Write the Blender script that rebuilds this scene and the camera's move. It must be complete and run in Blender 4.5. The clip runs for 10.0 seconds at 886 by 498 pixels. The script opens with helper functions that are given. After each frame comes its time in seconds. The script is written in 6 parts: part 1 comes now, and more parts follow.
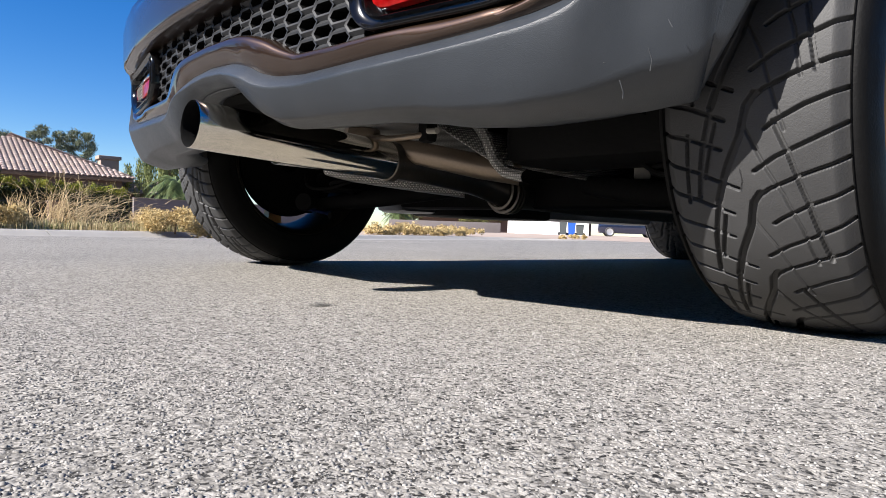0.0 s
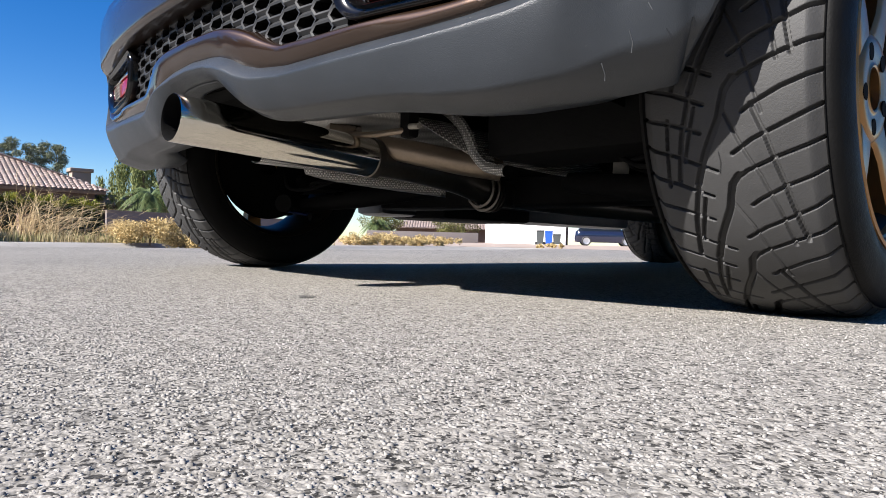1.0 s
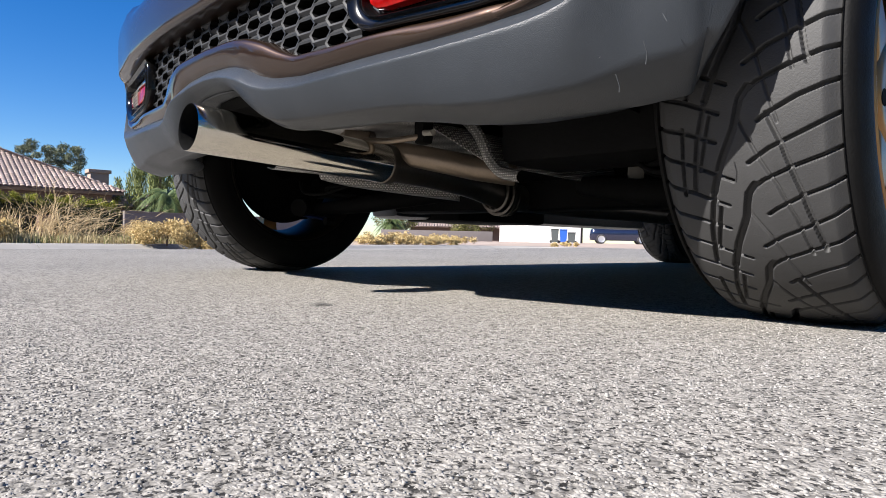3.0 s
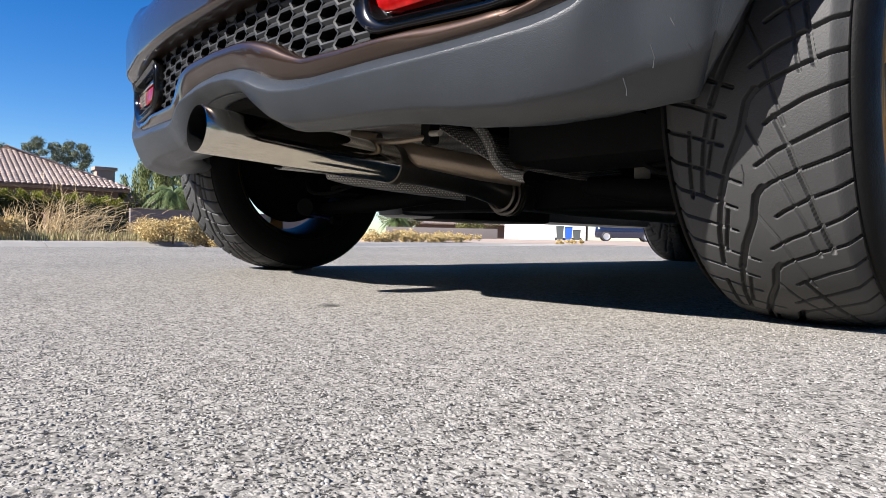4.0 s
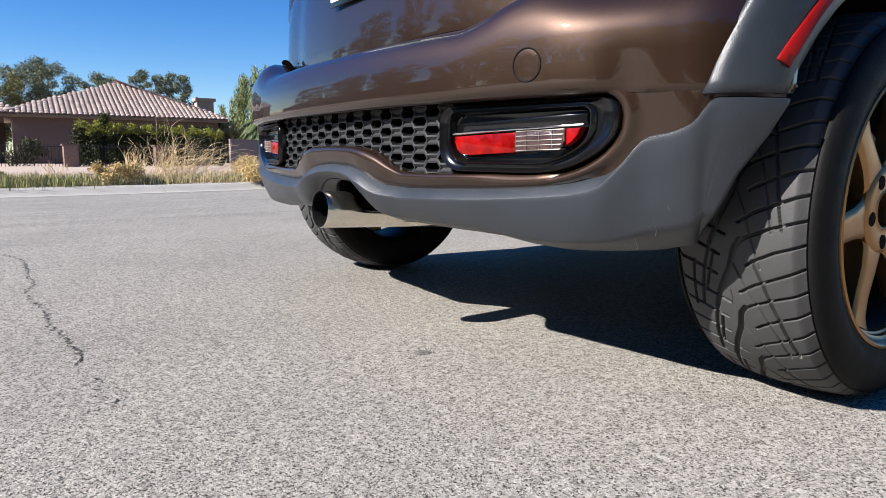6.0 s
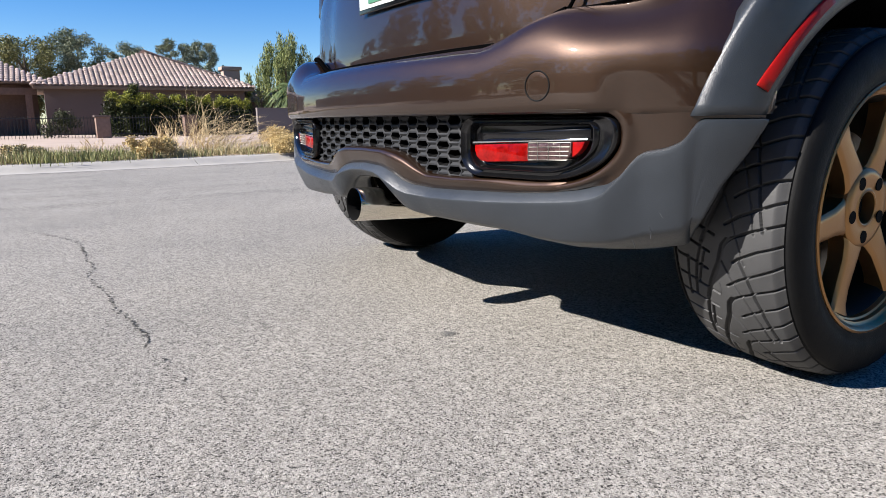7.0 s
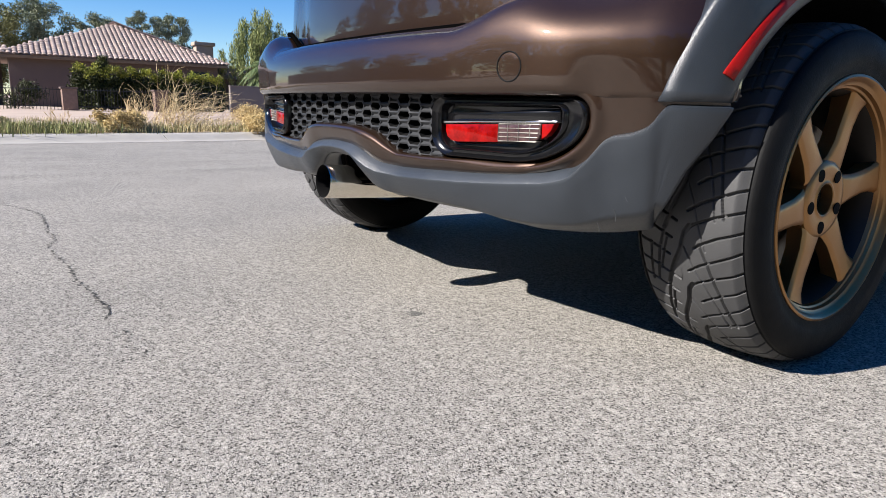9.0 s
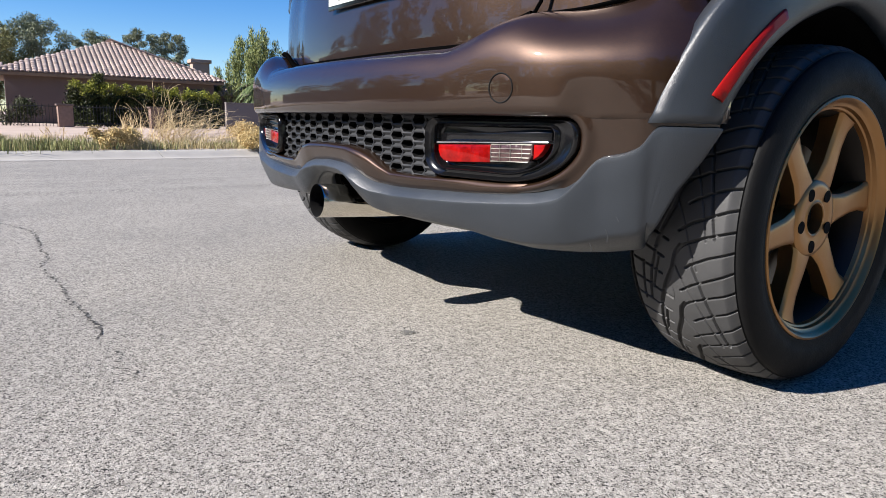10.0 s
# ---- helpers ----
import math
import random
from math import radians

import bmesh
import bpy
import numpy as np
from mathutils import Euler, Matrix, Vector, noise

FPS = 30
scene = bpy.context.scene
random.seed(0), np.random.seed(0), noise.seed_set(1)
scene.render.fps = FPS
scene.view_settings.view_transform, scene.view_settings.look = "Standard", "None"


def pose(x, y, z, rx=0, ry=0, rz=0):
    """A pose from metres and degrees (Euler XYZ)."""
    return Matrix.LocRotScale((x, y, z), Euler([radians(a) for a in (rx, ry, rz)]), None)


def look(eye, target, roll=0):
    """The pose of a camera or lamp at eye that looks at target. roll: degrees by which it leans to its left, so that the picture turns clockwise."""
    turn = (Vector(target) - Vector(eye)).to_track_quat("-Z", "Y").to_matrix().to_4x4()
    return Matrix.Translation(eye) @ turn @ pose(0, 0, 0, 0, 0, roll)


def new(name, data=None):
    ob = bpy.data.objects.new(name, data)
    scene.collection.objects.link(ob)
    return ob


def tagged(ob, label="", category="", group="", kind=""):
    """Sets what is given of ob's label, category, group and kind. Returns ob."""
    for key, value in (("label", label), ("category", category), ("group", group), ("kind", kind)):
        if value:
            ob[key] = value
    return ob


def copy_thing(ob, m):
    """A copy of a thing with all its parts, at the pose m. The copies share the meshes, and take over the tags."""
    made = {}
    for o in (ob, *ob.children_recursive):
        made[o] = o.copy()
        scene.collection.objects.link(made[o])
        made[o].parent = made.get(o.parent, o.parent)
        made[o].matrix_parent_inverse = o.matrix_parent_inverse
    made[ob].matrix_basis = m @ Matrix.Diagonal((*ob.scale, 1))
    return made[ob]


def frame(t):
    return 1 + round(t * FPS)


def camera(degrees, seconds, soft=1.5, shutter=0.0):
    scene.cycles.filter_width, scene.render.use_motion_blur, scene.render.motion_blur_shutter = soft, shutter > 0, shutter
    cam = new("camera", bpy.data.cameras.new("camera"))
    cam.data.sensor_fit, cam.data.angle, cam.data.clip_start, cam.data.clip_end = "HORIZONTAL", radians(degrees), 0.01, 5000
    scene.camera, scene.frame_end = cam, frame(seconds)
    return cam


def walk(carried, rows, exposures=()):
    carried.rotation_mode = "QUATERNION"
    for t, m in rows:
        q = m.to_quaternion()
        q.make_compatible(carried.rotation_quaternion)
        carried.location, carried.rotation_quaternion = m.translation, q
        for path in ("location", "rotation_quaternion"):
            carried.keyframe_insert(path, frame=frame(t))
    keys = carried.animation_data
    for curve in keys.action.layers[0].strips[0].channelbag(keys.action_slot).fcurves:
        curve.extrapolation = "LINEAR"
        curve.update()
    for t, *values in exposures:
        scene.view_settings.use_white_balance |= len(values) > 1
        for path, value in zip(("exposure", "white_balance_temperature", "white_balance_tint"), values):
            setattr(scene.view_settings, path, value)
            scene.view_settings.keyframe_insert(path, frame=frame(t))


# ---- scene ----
cam = camera(67.81, 10.0, soft=0.75)
PATH = [
    (0, (1.1054, -1.0511, 0.1219), (0.0057, -0.0318, 0.0790), 1.93),
    (0.5, (1.1037, -1.0583, 0.0945), (0.0311, -0.0101, 0.0666), 2.07),
    (1, (1.1032, -1.0608, 0.0903), (0.0375, -0.0053, 0.0737), 1.43),
    (1.5, (1.1019, -1.0615, 0.0920), (0.0354, -0.0070, 0.0666), 1.23),
    (2, (1.1028, -1.0642, 0.0946), (0.0275, -0.0188, 0.0659), 1.17),
    (2.5, (1.1046, -1.0641, 0.1015), (0.0193, -0.0289, 0.0808), 1.21),
    (4, (1.1063, -1.0697, 0.1105), (0.0106, -0.0455, 0.0834), 1.20),
    (4.5, (1.1287, -1.1087, 0.1788), (-0.0353, -0.1646, 0.1163), -0.46),
    (5, (1.1912, -1.1610, 0.2637), (-0.0088, -0.2691, 0.1440), -0.39),
    (5.2, (1.2194, -1.1830, 0.2913), (0.0239, -0.2890, 0.1442), 0.31),
    (6.3, (1.3703, -1.2520, 0.4299), (0.1544, -0.4063, 0.1922), 0.24),
    (6.5, (1.3936, -1.2707, 0.4430), (0.1683, -0.4439, 0.1877), -0.00),
    (7, (1.4456, -1.3004, 0.4826), (0.2134, -0.4954, 0.1937), -0.64),
    (7.5, (1.4617, -1.3031, 0.4865), (0.2397, -0.4935, 0.1684), -0.05),
    (8, (1.4573, -1.2993, 0.4786), (0.2542, -0.4631, 0.1566), 0.34),
    (8.5, (1.4557, -1.2982, 0.4764), (0.2576, -0.4537, 0.1578), 0.59),
    (9, (1.4550, -1.2957, 0.4691), (0.2636, -0.4419, 0.1505), 1.53),
    (9.5, (1.4546, -1.2926, 0.4707), (0.2676, -0.4306, 0.1574), 1.66),
    (10, (1.4582, -1.2919, 0.4766), (0.2662, -0.4265, 0.1936), 1.51),
]
walk(cam, [(t, look(eye, target, roll)) for t, eye, target, roll in PATH], exposures=[(0, 1.27, 6600, 11), (10, 1.27, 6600, 11)])

# ---- world and sun ----
SUN_AZ, SUN_EL = 191.0, 35.0   # the sun stands behind the car, a little to its left
world = bpy.data.worlds.new("sky")
scene.world = world
world.use_nodes = True
wn = world.node_tree.nodes
sky = wn.new("ShaderNodeTexSky")
sky.sky_type, sky.sun_disc = "NISHITA", False
sky.sun_elevation, sky.sun_rotation = radians(SUN_EL), radians(SUN_AZ)
sky.air_density, sky.dust_density, sky.ozone_density = 1.0, 0.0, 4.0
sky.altitude = 900.0
deep = wn.new("ShaderNodeHueSaturation")
deep.inputs["Hue"].default_value, deep.inputs["Saturation"].default_value = 0.511, 1.36
world.node_tree.links.new(sky.outputs[0], deep.inputs["Color"])
world.node_tree.links.new(deep.outputs[0], wn["Background"].inputs[0])
wn["Background"].inputs[1].default_value = 0.066
sun_data = bpy.data.lights.new("sun", "SUN")
sun_data.energy, sun_data.angle, sun_data.color = 5.0, radians(0.5), (1.0, 0.965, 0.92)
sun = new("sun", sun_data)
sun_way = Vector((math.sin(radians(SUN_AZ)) * math.cos(radians(SUN_EL)), math.cos(radians(SUN_AZ)) * math.cos(radians(SUN_EL)), math.sin(radians(SUN_EL))))
sun.matrix_world = look(sun_way * 60, (0, 0, 0))


# ---- materials ----
def nodes_of(name):
    m = bpy.data.materials.new(name)
    m.use_nodes = True
    t = m.node_tree
    return m, t.nodes, t.links, t.nodes["Principled BSDF"]


def noise_node(n, l, coord, scale, detail=4.0, rough=0.6):
    k = n.new("ShaderNodeTexNoise")
    k.inputs["Scale"].default_value, k.inputs["Detail"].default_value, k.inputs["Roughness"].default_value = scale, detail, rough
    l.new(coord, k.inputs["Vector"])
    return k


def ramp_node(n, l, fac, stops):
    r = n.new("ShaderNodeValToRGB")
    e = r.color_ramp.elements
    while len(e) < len(stops):
        e.new(0.5)
    for k, (at, c) in zip(e, stops):
        k.position, k.color = at, (*c, 1) if len(c) == 3 else c
    l.new(fac, r.inputs["Fac"])
    return r


def plain(name, base, rough=0.5, metal=0.0, vary=0.12, scale=6.0, grain=200.0, bump=0.1, coat=0.0, object_vary=0.0, fine=1.0, spec=0.5):
    """A surface with stains at a large scale, grain at a small one, and fine relief."""
    m, n, l, b = nodes_of(name)
    c = n.new("ShaderNodeTexCoord").outputs["Object"]
    big, small = noise_node(n, l, c, scale), noise_node(n, l, c, grain, 3.0)
    mix = n.new("ShaderNodeMath")
    mix.operation = "MULTIPLY_ADD"
    mix.inputs[1].default_value, mix.inputs[2].default_value = 0.35 * fine, 0.0
    l.new(small.outputs["Fac"], mix.inputs[0])
    add = n.new("ShaderNodeMath")
    l.new(mix.outputs[0], add.inputs[0])
    l.new(big.outputs["Fac"], add.inputs[1])
    r = ramp_node(n, l, add.outputs[0], [(0.35, tuple(v * (1 - vary) for v in base)), (1.0, tuple(min(1, v * (1 + vary)) for v in base))])
    out = r.outputs["Color"]
    if object_vary:
        info = n.new("ShaderNodeObjectInfo")
        hsv = n.new("ShaderNodeHueSaturation")
        mr = n.new("ShaderNodeMapRange")
        mr.inputs["To Min"].default_value, mr.inputs["To Max"].default_value = 1 - object_vary, 1 + object_vary
        l.new(info.outputs["Random"], mr.inputs["Value"])
        l.new(mr.outputs[0], hsv.inputs["Value"])
        l.new(out, hsv.inputs["Color"])
        out = hsv.outputs["Color"]
    l.new(out, b.inputs["Base Color"])
    b.inputs["Metallic"].default_value, b.inputs["Coat Weight"].default_value = metal, coat
    b.inputs["Specular IOR Level"].default_value = spec
    rr = ramp_node(n, l, big.outputs["Fac"], [(0.3, (max(0.02, rough - 0.06),) * 3), (0.7, (min(1, rough + 0.06),) * 3)])
    l.new(rr.outputs["Color"], b.inputs["Roughness"])
    if bump:
        k = n.new("ShaderNodeBump")
        k.inputs["Strength"].default_value, k.inputs["Distance"].default_value = bump, 0.002
        l.new(small.outputs["Fac"], k.inputs["Height"])
        l.new(k.outputs[0], b.inputs["Normal"])
    return m


def leaf_material(name, dark, light, rough=0.55):
    m, n, l, b = nodes_of(name)
    g = n.new("ShaderNodeNewGeometry")
    r = ramp_node(n, l, g.outputs["Random Per Island"], [(0.0, dark), (1.0, light)])
    l.new(r.outputs["Color"], b.inputs["Base Color"])
    b.inputs["Roughness"].default_value = rough
    b.inputs["Specular IOR Level"].default_value = 0.25
    b.inputs["Subsurface Weight"].default_value = 0.0
    return m


def asphalt_material():
    """Worn chip-seal asphalt: pale stones a few millimetres across in a dark binder, stained in broad patches."""
    m, n, l, b = nodes_of("asphalt")
    c = n.new("ShaderNodeTexCoord").outputs["Object"]
    warp = noise_node(n, l, c, 120.0, 2.0)
    mixv = n.new("ShaderNodeMixRGB")
    mixv.inputs["Fac"].default_value = 0.008
    l.new(c, mixv.inputs[1])
    l.new(warp.outputs["Color"], mixv.inputs[2])
    v = n.new("ShaderNodeTexVoronoi")
    v.inputs["Scale"].default_value, v.inputs["Randomness"].default_value = 250.0, 1.0
    l.new(mixv.outputs[0], v.inputs["Vector"])
    v2 = n.new("ShaderNodeTexVoronoi")
    v2.inputs["Scale"].default_value = 600.0
    l.new(mixv.outputs[0], v2.inputs["Vector"])
    sep = n.new("ShaderNodeSeparateColor")
    l.new(v.outputs["Color"], sep.inputs[0])
    stone = ramp_node(n, l, sep.outputs[0], [(0.0, (0.275, 0.262, 0.243)), (0.25, (0.340, 0.325, 0.301)), (0.75, (0.375, 0.358, 0.332)), (1.0, (0.425, 0.406, 0.377))])
    gap = ramp_node(n, l, v.outputs["Distance"], [(0.42, (1, 1, 1)), (0.80, (0.50, 0.495, 0.485))])
    patch = noise_node(n, l, c, 1.1, 5.0, 0.65)
    patchr = ramp_node(n, l, patch.outputs["Fac"], [(0.3, (0.80, 0.80, 0.80)), (0.65, (1.06, 1.05, 1.03))])
    wob = noise_node(n, l, c, 210.0, 2.0)
    wobv = n.new("ShaderNodeMixRGB")
    wobv.inputs["Fac"].default_value = 0.009
    l.new(c, wobv.inputs[1])
    l.new(wob.outputs["Color"], wobv.inputs[2])

    def holes(scale, share, near, far, deep):
        """Sharp-edged pits where a chipping has come away: a share of the cells of one size."""
        w = n.new("ShaderNodeTexVoronoi")
        w.inputs["Scale"].default_value = scale
        l.new(wobv.outputs[0], w.inputs["Vector"])
        pick = n.new("ShaderNodeSeparateColor")
        l.new(w.outputs["Color"], pick.inputs[0])
        on = ramp_node(n, l, pick.outputs[2], [(share, (0, 0, 0)), (share + 0.02, (1, 1, 1))])
        edge = ramp_node(n, l, w.outputs["Distance"], [(near, (deep, deep, deep)), (far, (1, 1, 1))])
        m2 = n.new("ShaderNodeMixRGB")
        m2.blend_type = "LIGHTEN"
        m2.inputs["Fac"].default_value = 1.0
        l.new(on.outputs["Color"], m2.inputs[1])
        l.new(edge.outputs["Color"], m2.inputs[2])
        return m2

    pitr, pit2, pit3 = holes(150.0, 0.25, 0.37, 0.50, 0.06), holes(260.0, 0.30, 0.38, 0.54, 0.14), holes(105.0, 0.10, 0.30, 0.42, 0.06)
    mottle = noise_node(n, l, c, 55.0, 4.0, 0.7)
    mottler = ramp_node(n, l, mottle.outputs["Fac"], [(0.38, (0.72, 0.715, 0.705)), (0.56, (1.08, 1.07, 1.05))])
    out = stone.outputs["Color"]
    sep2 = n.new("ShaderNodeSeparateColor")
    l.new(v2.outputs["Color"], sep2.inputs[0])
    grit = ramp_node(n, l, sep2.outputs[1], [(0.0, (0.90, 0.90, 0.90)), (0.5, (1.0, 1.0, 1.0)), (1.0, (1.06, 1.055, 1.05))])
    for k in (gap, patchr, pitr, pit2, pit3, grit, mottler):
        mu = n.new("ShaderNodeMixRGB")
        mu.blend_type = "MULTIPLY"
        mu.inputs["Fac"].default_value = 1.0
        l.new(out, mu.inputs[1])
        l.new(k.outputs[0], mu.inputs[2])
        out = mu.outputs[0]
    l.new(out, b.inputs["Base Color"])
    b.inputs["Roughness"].default_value = 0.8
    b.inputs["Specular IOR Level"].default_value = 0.35
    h = n.new("ShaderNodeMath")
    h.operation = "MULTIPLY"
    inv = n.new("ShaderNodeMath")
    inv.operation = "SUBTRACT"
    inv.inputs[0].default_value = 1.0
    l.new(v.outputs["Distance"], inv.inputs[1])
    l.new(inv.outputs[0], h.inputs[0])
    l.new(pitr.outputs[0], h.inputs[1])
    h2 = n.new("ShaderNodeMath")
    h2.operation = "MULTIPLY_ADD"
    h2.inputs[1].default_value = -0.3
    l.new(v2.outputs["Distance"], h2.inputs[0])
    l.new(h.outputs[0], h2.inputs[2])
    k = n.new("ShaderNodeBump")
    k.inputs["Strength"].default_value, k.inputs["Distance"].default_value = 0.5, 0.0020
    l.new(h2.outputs[0], k.inputs["Height"])
    l.new(k.outputs[0], b.inputs["Normal"])
    return m


def paint_material():
    """Bronze-brown metallic car paint under clear coat, with a little dust."""
    m, n, l, b = nodes_of("brown_metallic_paint")
    c = n.new("ShaderNodeTexCoord").outputs["Object"]
    fl = n.new("ShaderNodeTexVoronoi")
    fl.inputs["Scale"].default_value = 2200.0
    l.new(c, fl.inputs["Vector"])
    sep = n.new("ShaderNodeSeparateColor")
    l.new(fl.outputs["Color"], sep.inputs[0])
    r = ramp_node(n, l, sep.outputs[0], [(0.0, (0.0140, 0.0060, 0.0023)), (1.0, (0.042, 0.0190, 0.0074))])
    l.new(r.outputs["Color"], b.inputs["Base Color"])
    b.inputs["Metallic"].default_value, b.inputs["Roughness"].default_value = 0.65, 0.42
    b.inputs["Coat Weight"].default_value = 1.0
    dust = noise_node(n, l, c, 14.0, 6.0, 0.7)
    rr = ramp_node(n, l, dust.outputs["Fac"], [(0.4, (0.015,) * 3), (0.75, (0.06,) * 3)])
    l.new(rr.outputs["Color"], b.inputs["Coat Roughness"])
    return m


def embossed_material():
    m, n, l, b = nodes_of("embossed_aluminium")
    c = n.new("ShaderNodeTexCoord").outputs["Object"]
    v = n.new("ShaderNodeTexVoronoi")
    v.inputs["Scale"].default_value, v.inputs["Randomness"].default_value = 190.0, 0.08
    l.new(c, v.inputs["Vector"])
    # bright crowns and dark hollows: light and shade of the dimples painted in
    r = ramp_node(n, l, v.outputs["Distance"], [(0.15, (0.92, 0.90, 0.87)), (0.55, (0.20, 0.195, 0.185))])
    l.new(r.outputs["Color"], b.inputs["Base Color"])
    b.inputs["Metallic"].default_value, b.inputs["Roughness"].default_value = 0.35, 0.45
    k = n.new("ShaderNodeBump")
    k.inputs["Strength"].default_value, k.inputs["Distance"].default_value = 1.0, 0.003
    k.invert = True
    l.new(v.outputs["Distance"], k.inputs["Height"])
    l.new(k.outputs[0], b.inputs["Normal"])
    return m


ASPHALT, PAINT, EMBOSS = asphalt_material(), paint_material(), embossed_material()
PLASTIC = plain("grey_textured_plastic", (0.0245, 0.0300, 0.0375), 0.37, vary=0.20, scale=5.0, grain=900.0, bump=0.25, fine=0.3, spec=0.6)
SEAM = plain("dark_panel_gap", (0.0015, 0.0015, 0.0016), 0.95, vary=0.2, bump=0.0, spec=0.0)
BLACK = plain("gloss_black_plastic", (0.004, 0.004, 0.0045), 0.14, vary=0.2, grain=300, bump=0.0)
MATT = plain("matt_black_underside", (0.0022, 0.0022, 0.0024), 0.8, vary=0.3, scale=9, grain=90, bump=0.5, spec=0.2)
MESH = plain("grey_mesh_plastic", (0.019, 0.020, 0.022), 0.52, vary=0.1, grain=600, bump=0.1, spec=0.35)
# one tyre rubber twice: darkened for the shaded sidewall, lighter for the sunlit tread
SIDEWALL = plain("shaded_sidewall_rubber", (0.0062, 0.0062, 0.0064), 0.62, vary=0.35, scale=26, grain=300, bump=0.3, fine=0.7, spec=0.12)
RUBBER = plain("tyre_rubber", (0.046, 0.046, 0.0465), 0.60, vary=0.22, scale=16, grain=420, bump=0.22, fine=0.7, spec=0.35)
BRONZE = plain("bronze_wheel_paint", (0.34, 0.182, 0.074), 0.33, metal=0.85, vary=0.08, scale=7, grain=900, bump=0.06)
# barrel far darker than the bronze face: the shade inside it is coloured in
BARREL = plain("shaded_bronze_barrel", (0.014, 0.010, 0.007), 0.55, metal=0.3, vary=0.3, scale=10, grain=300, bump=0.1)
STEEL = plain("polished_steel", (0.70, 0.66, 0.58), 0.11, metal=1.0, vary=0.05, scale=8, grain=500, bump=0.0)
PIPE = plain("dark_exhaust_steel", (0.13, 0.115, 0.10), 0.34, metal=0.9, vary=0.3, scale=9, grain=160, bump=0.12)
DULL = plain("dull_steel", (0.27, 0.215, 0.165), 0.36, metal=0.75, vary=0.25, scale=9, grain=160, bump=0.15)
# black for the tailpipe's soot and for the shade in the wheel's holes
INNER = plain("soot_and_hole_shade", (0.004, 0.004, 0.004), 0.85, vary=0.3, grain=120, bump=0.3, spec=0.1)
CHROME = plain("chrome_strip", (0.75, 0.75, 0.76), 0.10, metal=1.0, vary=0.02, bump=0.0)
RED = plain("red_lens", (0.20, 0.0025, 0.002), 0.15, vary=0.7, scale=45, grain=120, bump=0.1, coat=0.0, spec=0.3)
REDDEEP = plain("red_reflector", (0.24, 0.006, 0.005), 0.35, vary=0.2, scale=40, grain=500, bump=0.2, coat=0.0, spec=0.2)
CLEARL = plain("clear_ribbed_lens", (0.055, 0.03, 0.03), 0.12, vary=0.7, scale=60, grain=260, bump=0.4, coat=0.3)
GLASS_DARK = plain("tinted_glass", (0.010, 0.012, 0.013), 0.05, vary=0.1, bump=0.0)
PLATE = plain("white_plate", (0.75, 0.77, 0.74), 0.35, vary=0.05, bump=0.05)
BARS = plain("plate_green_bars", (0.05, 0.16, 0.09), 0.4, vary=0.1)
DISC = plain("brake_disc_steel", (0.20, 0.19, 0.18), 0.4, metal=0.9, vary=0.25, scale=14, grain=200, bump=0.2)
BLUEP = plain("blue_anodised", (0.008, 0.018, 0.08), 0.4, metal=0.5, vary=0.2)
STONE = leaf_material("asphalt_stones", (0.165, 0.157, 0.146), (0.34, 0.325, 0.303), 0.85)
SCUFF = plain("pale_scuff", (0.050, 0.054, 0.058), 0.6, vary=0.2)
PALE = plain("pale_plastic_tag", (0.34, 0.32, 0.28), 0.6, vary=0.15)
KERB = plain("pale_concrete", (0.315, 0.30, 0.275), 0.85, vary=0.16, scale=2.5, grain=150, bump=0.4)
DIRT = plain("sandy_dirt", (0.37, 0.29, 0.235), 0.95, vary=0.22, scale=0.8, grain=25, bump=0.8)
# darker than the chimney's stucco: the house front's shade is in this colour
STUCCO = plain("shaded_brown_stucco", (0.115, 0.082, 0.070), 0.9, vary=0.10, scale=1.2, grain=45, bump=0.5)
CHIMNEY = plain("tan_stucco", (0.33, 0.25, 0.20), 0.9, vary=0.10, scale=1.2, grain=45, bump=0.5)
TILE = plain("clay_roof_tile", (0.345, 0.268, 0.235), 0.8, vary=0.22, scale=3.0, grain=60, bump=0.3, object_vary=0.22)
BRICK = plain("brown_brick", (0.165, 0.108, 0.085), 0.9, vary=0.3, scale=7, grain=60, bump=0.5, object_vary=0.2)
IRON = plain("black_iron", (0.015, 0.015, 0.016), 0.5, vary=0.2)
# grey lowered to carry the shade on the garden wall's face
BLOCK = plain("shaded_grey_block", (0.15, 0.130, 0.125), 0.9, vary=0.12, scale=1.5, grain=40, bump=0.4)
WHITE = plain("white_stucco", (0.78, 0.76, 0.73), 0.9, vary=0.05, scale=1.0, grain=45, bump=0.3)
BARK = plain("bark", (0.16, 0.115, 0.08), 0.9, vary=0.35, scale=6, grain=40, bump=0.8)
LEAF_PINE = leaf_material("pine_needles", (0.060, 0.074, 0.040), (0.235, 0.255, 0.150))
LEAF_OLIVE = leaf_material("olive_leaves", (0.050, 0.060, 0.018), (0.210, 0.200, 0.070))
# green darkened to include the shade on the hedge's near side
LEAF_HEDGE = leaf_material("hedge_leaves", (0.010, 0.016, 0.004), (0.048, 0.058, 0.011))
LEAF_SPROUT = leaf_material("new_growth", (0.10, 0.12, 0.012), (0.30, 0.30, 0.035))
LEAF_WILLOW = leaf_material("willow_leaves", (0.085, 0.115, 0.034), (0.30, 0.32, 0.115))
LEAF_PALM = leaf_material("palm_leaves", (0.030, 0.055, 0.018), (0.120, 0.150, 0.055))
GRASS_DRY = leaf_material("dry_grass", (0.24, 0.19, 0.09), (0.52, 0.44, 0.26), 0.8)
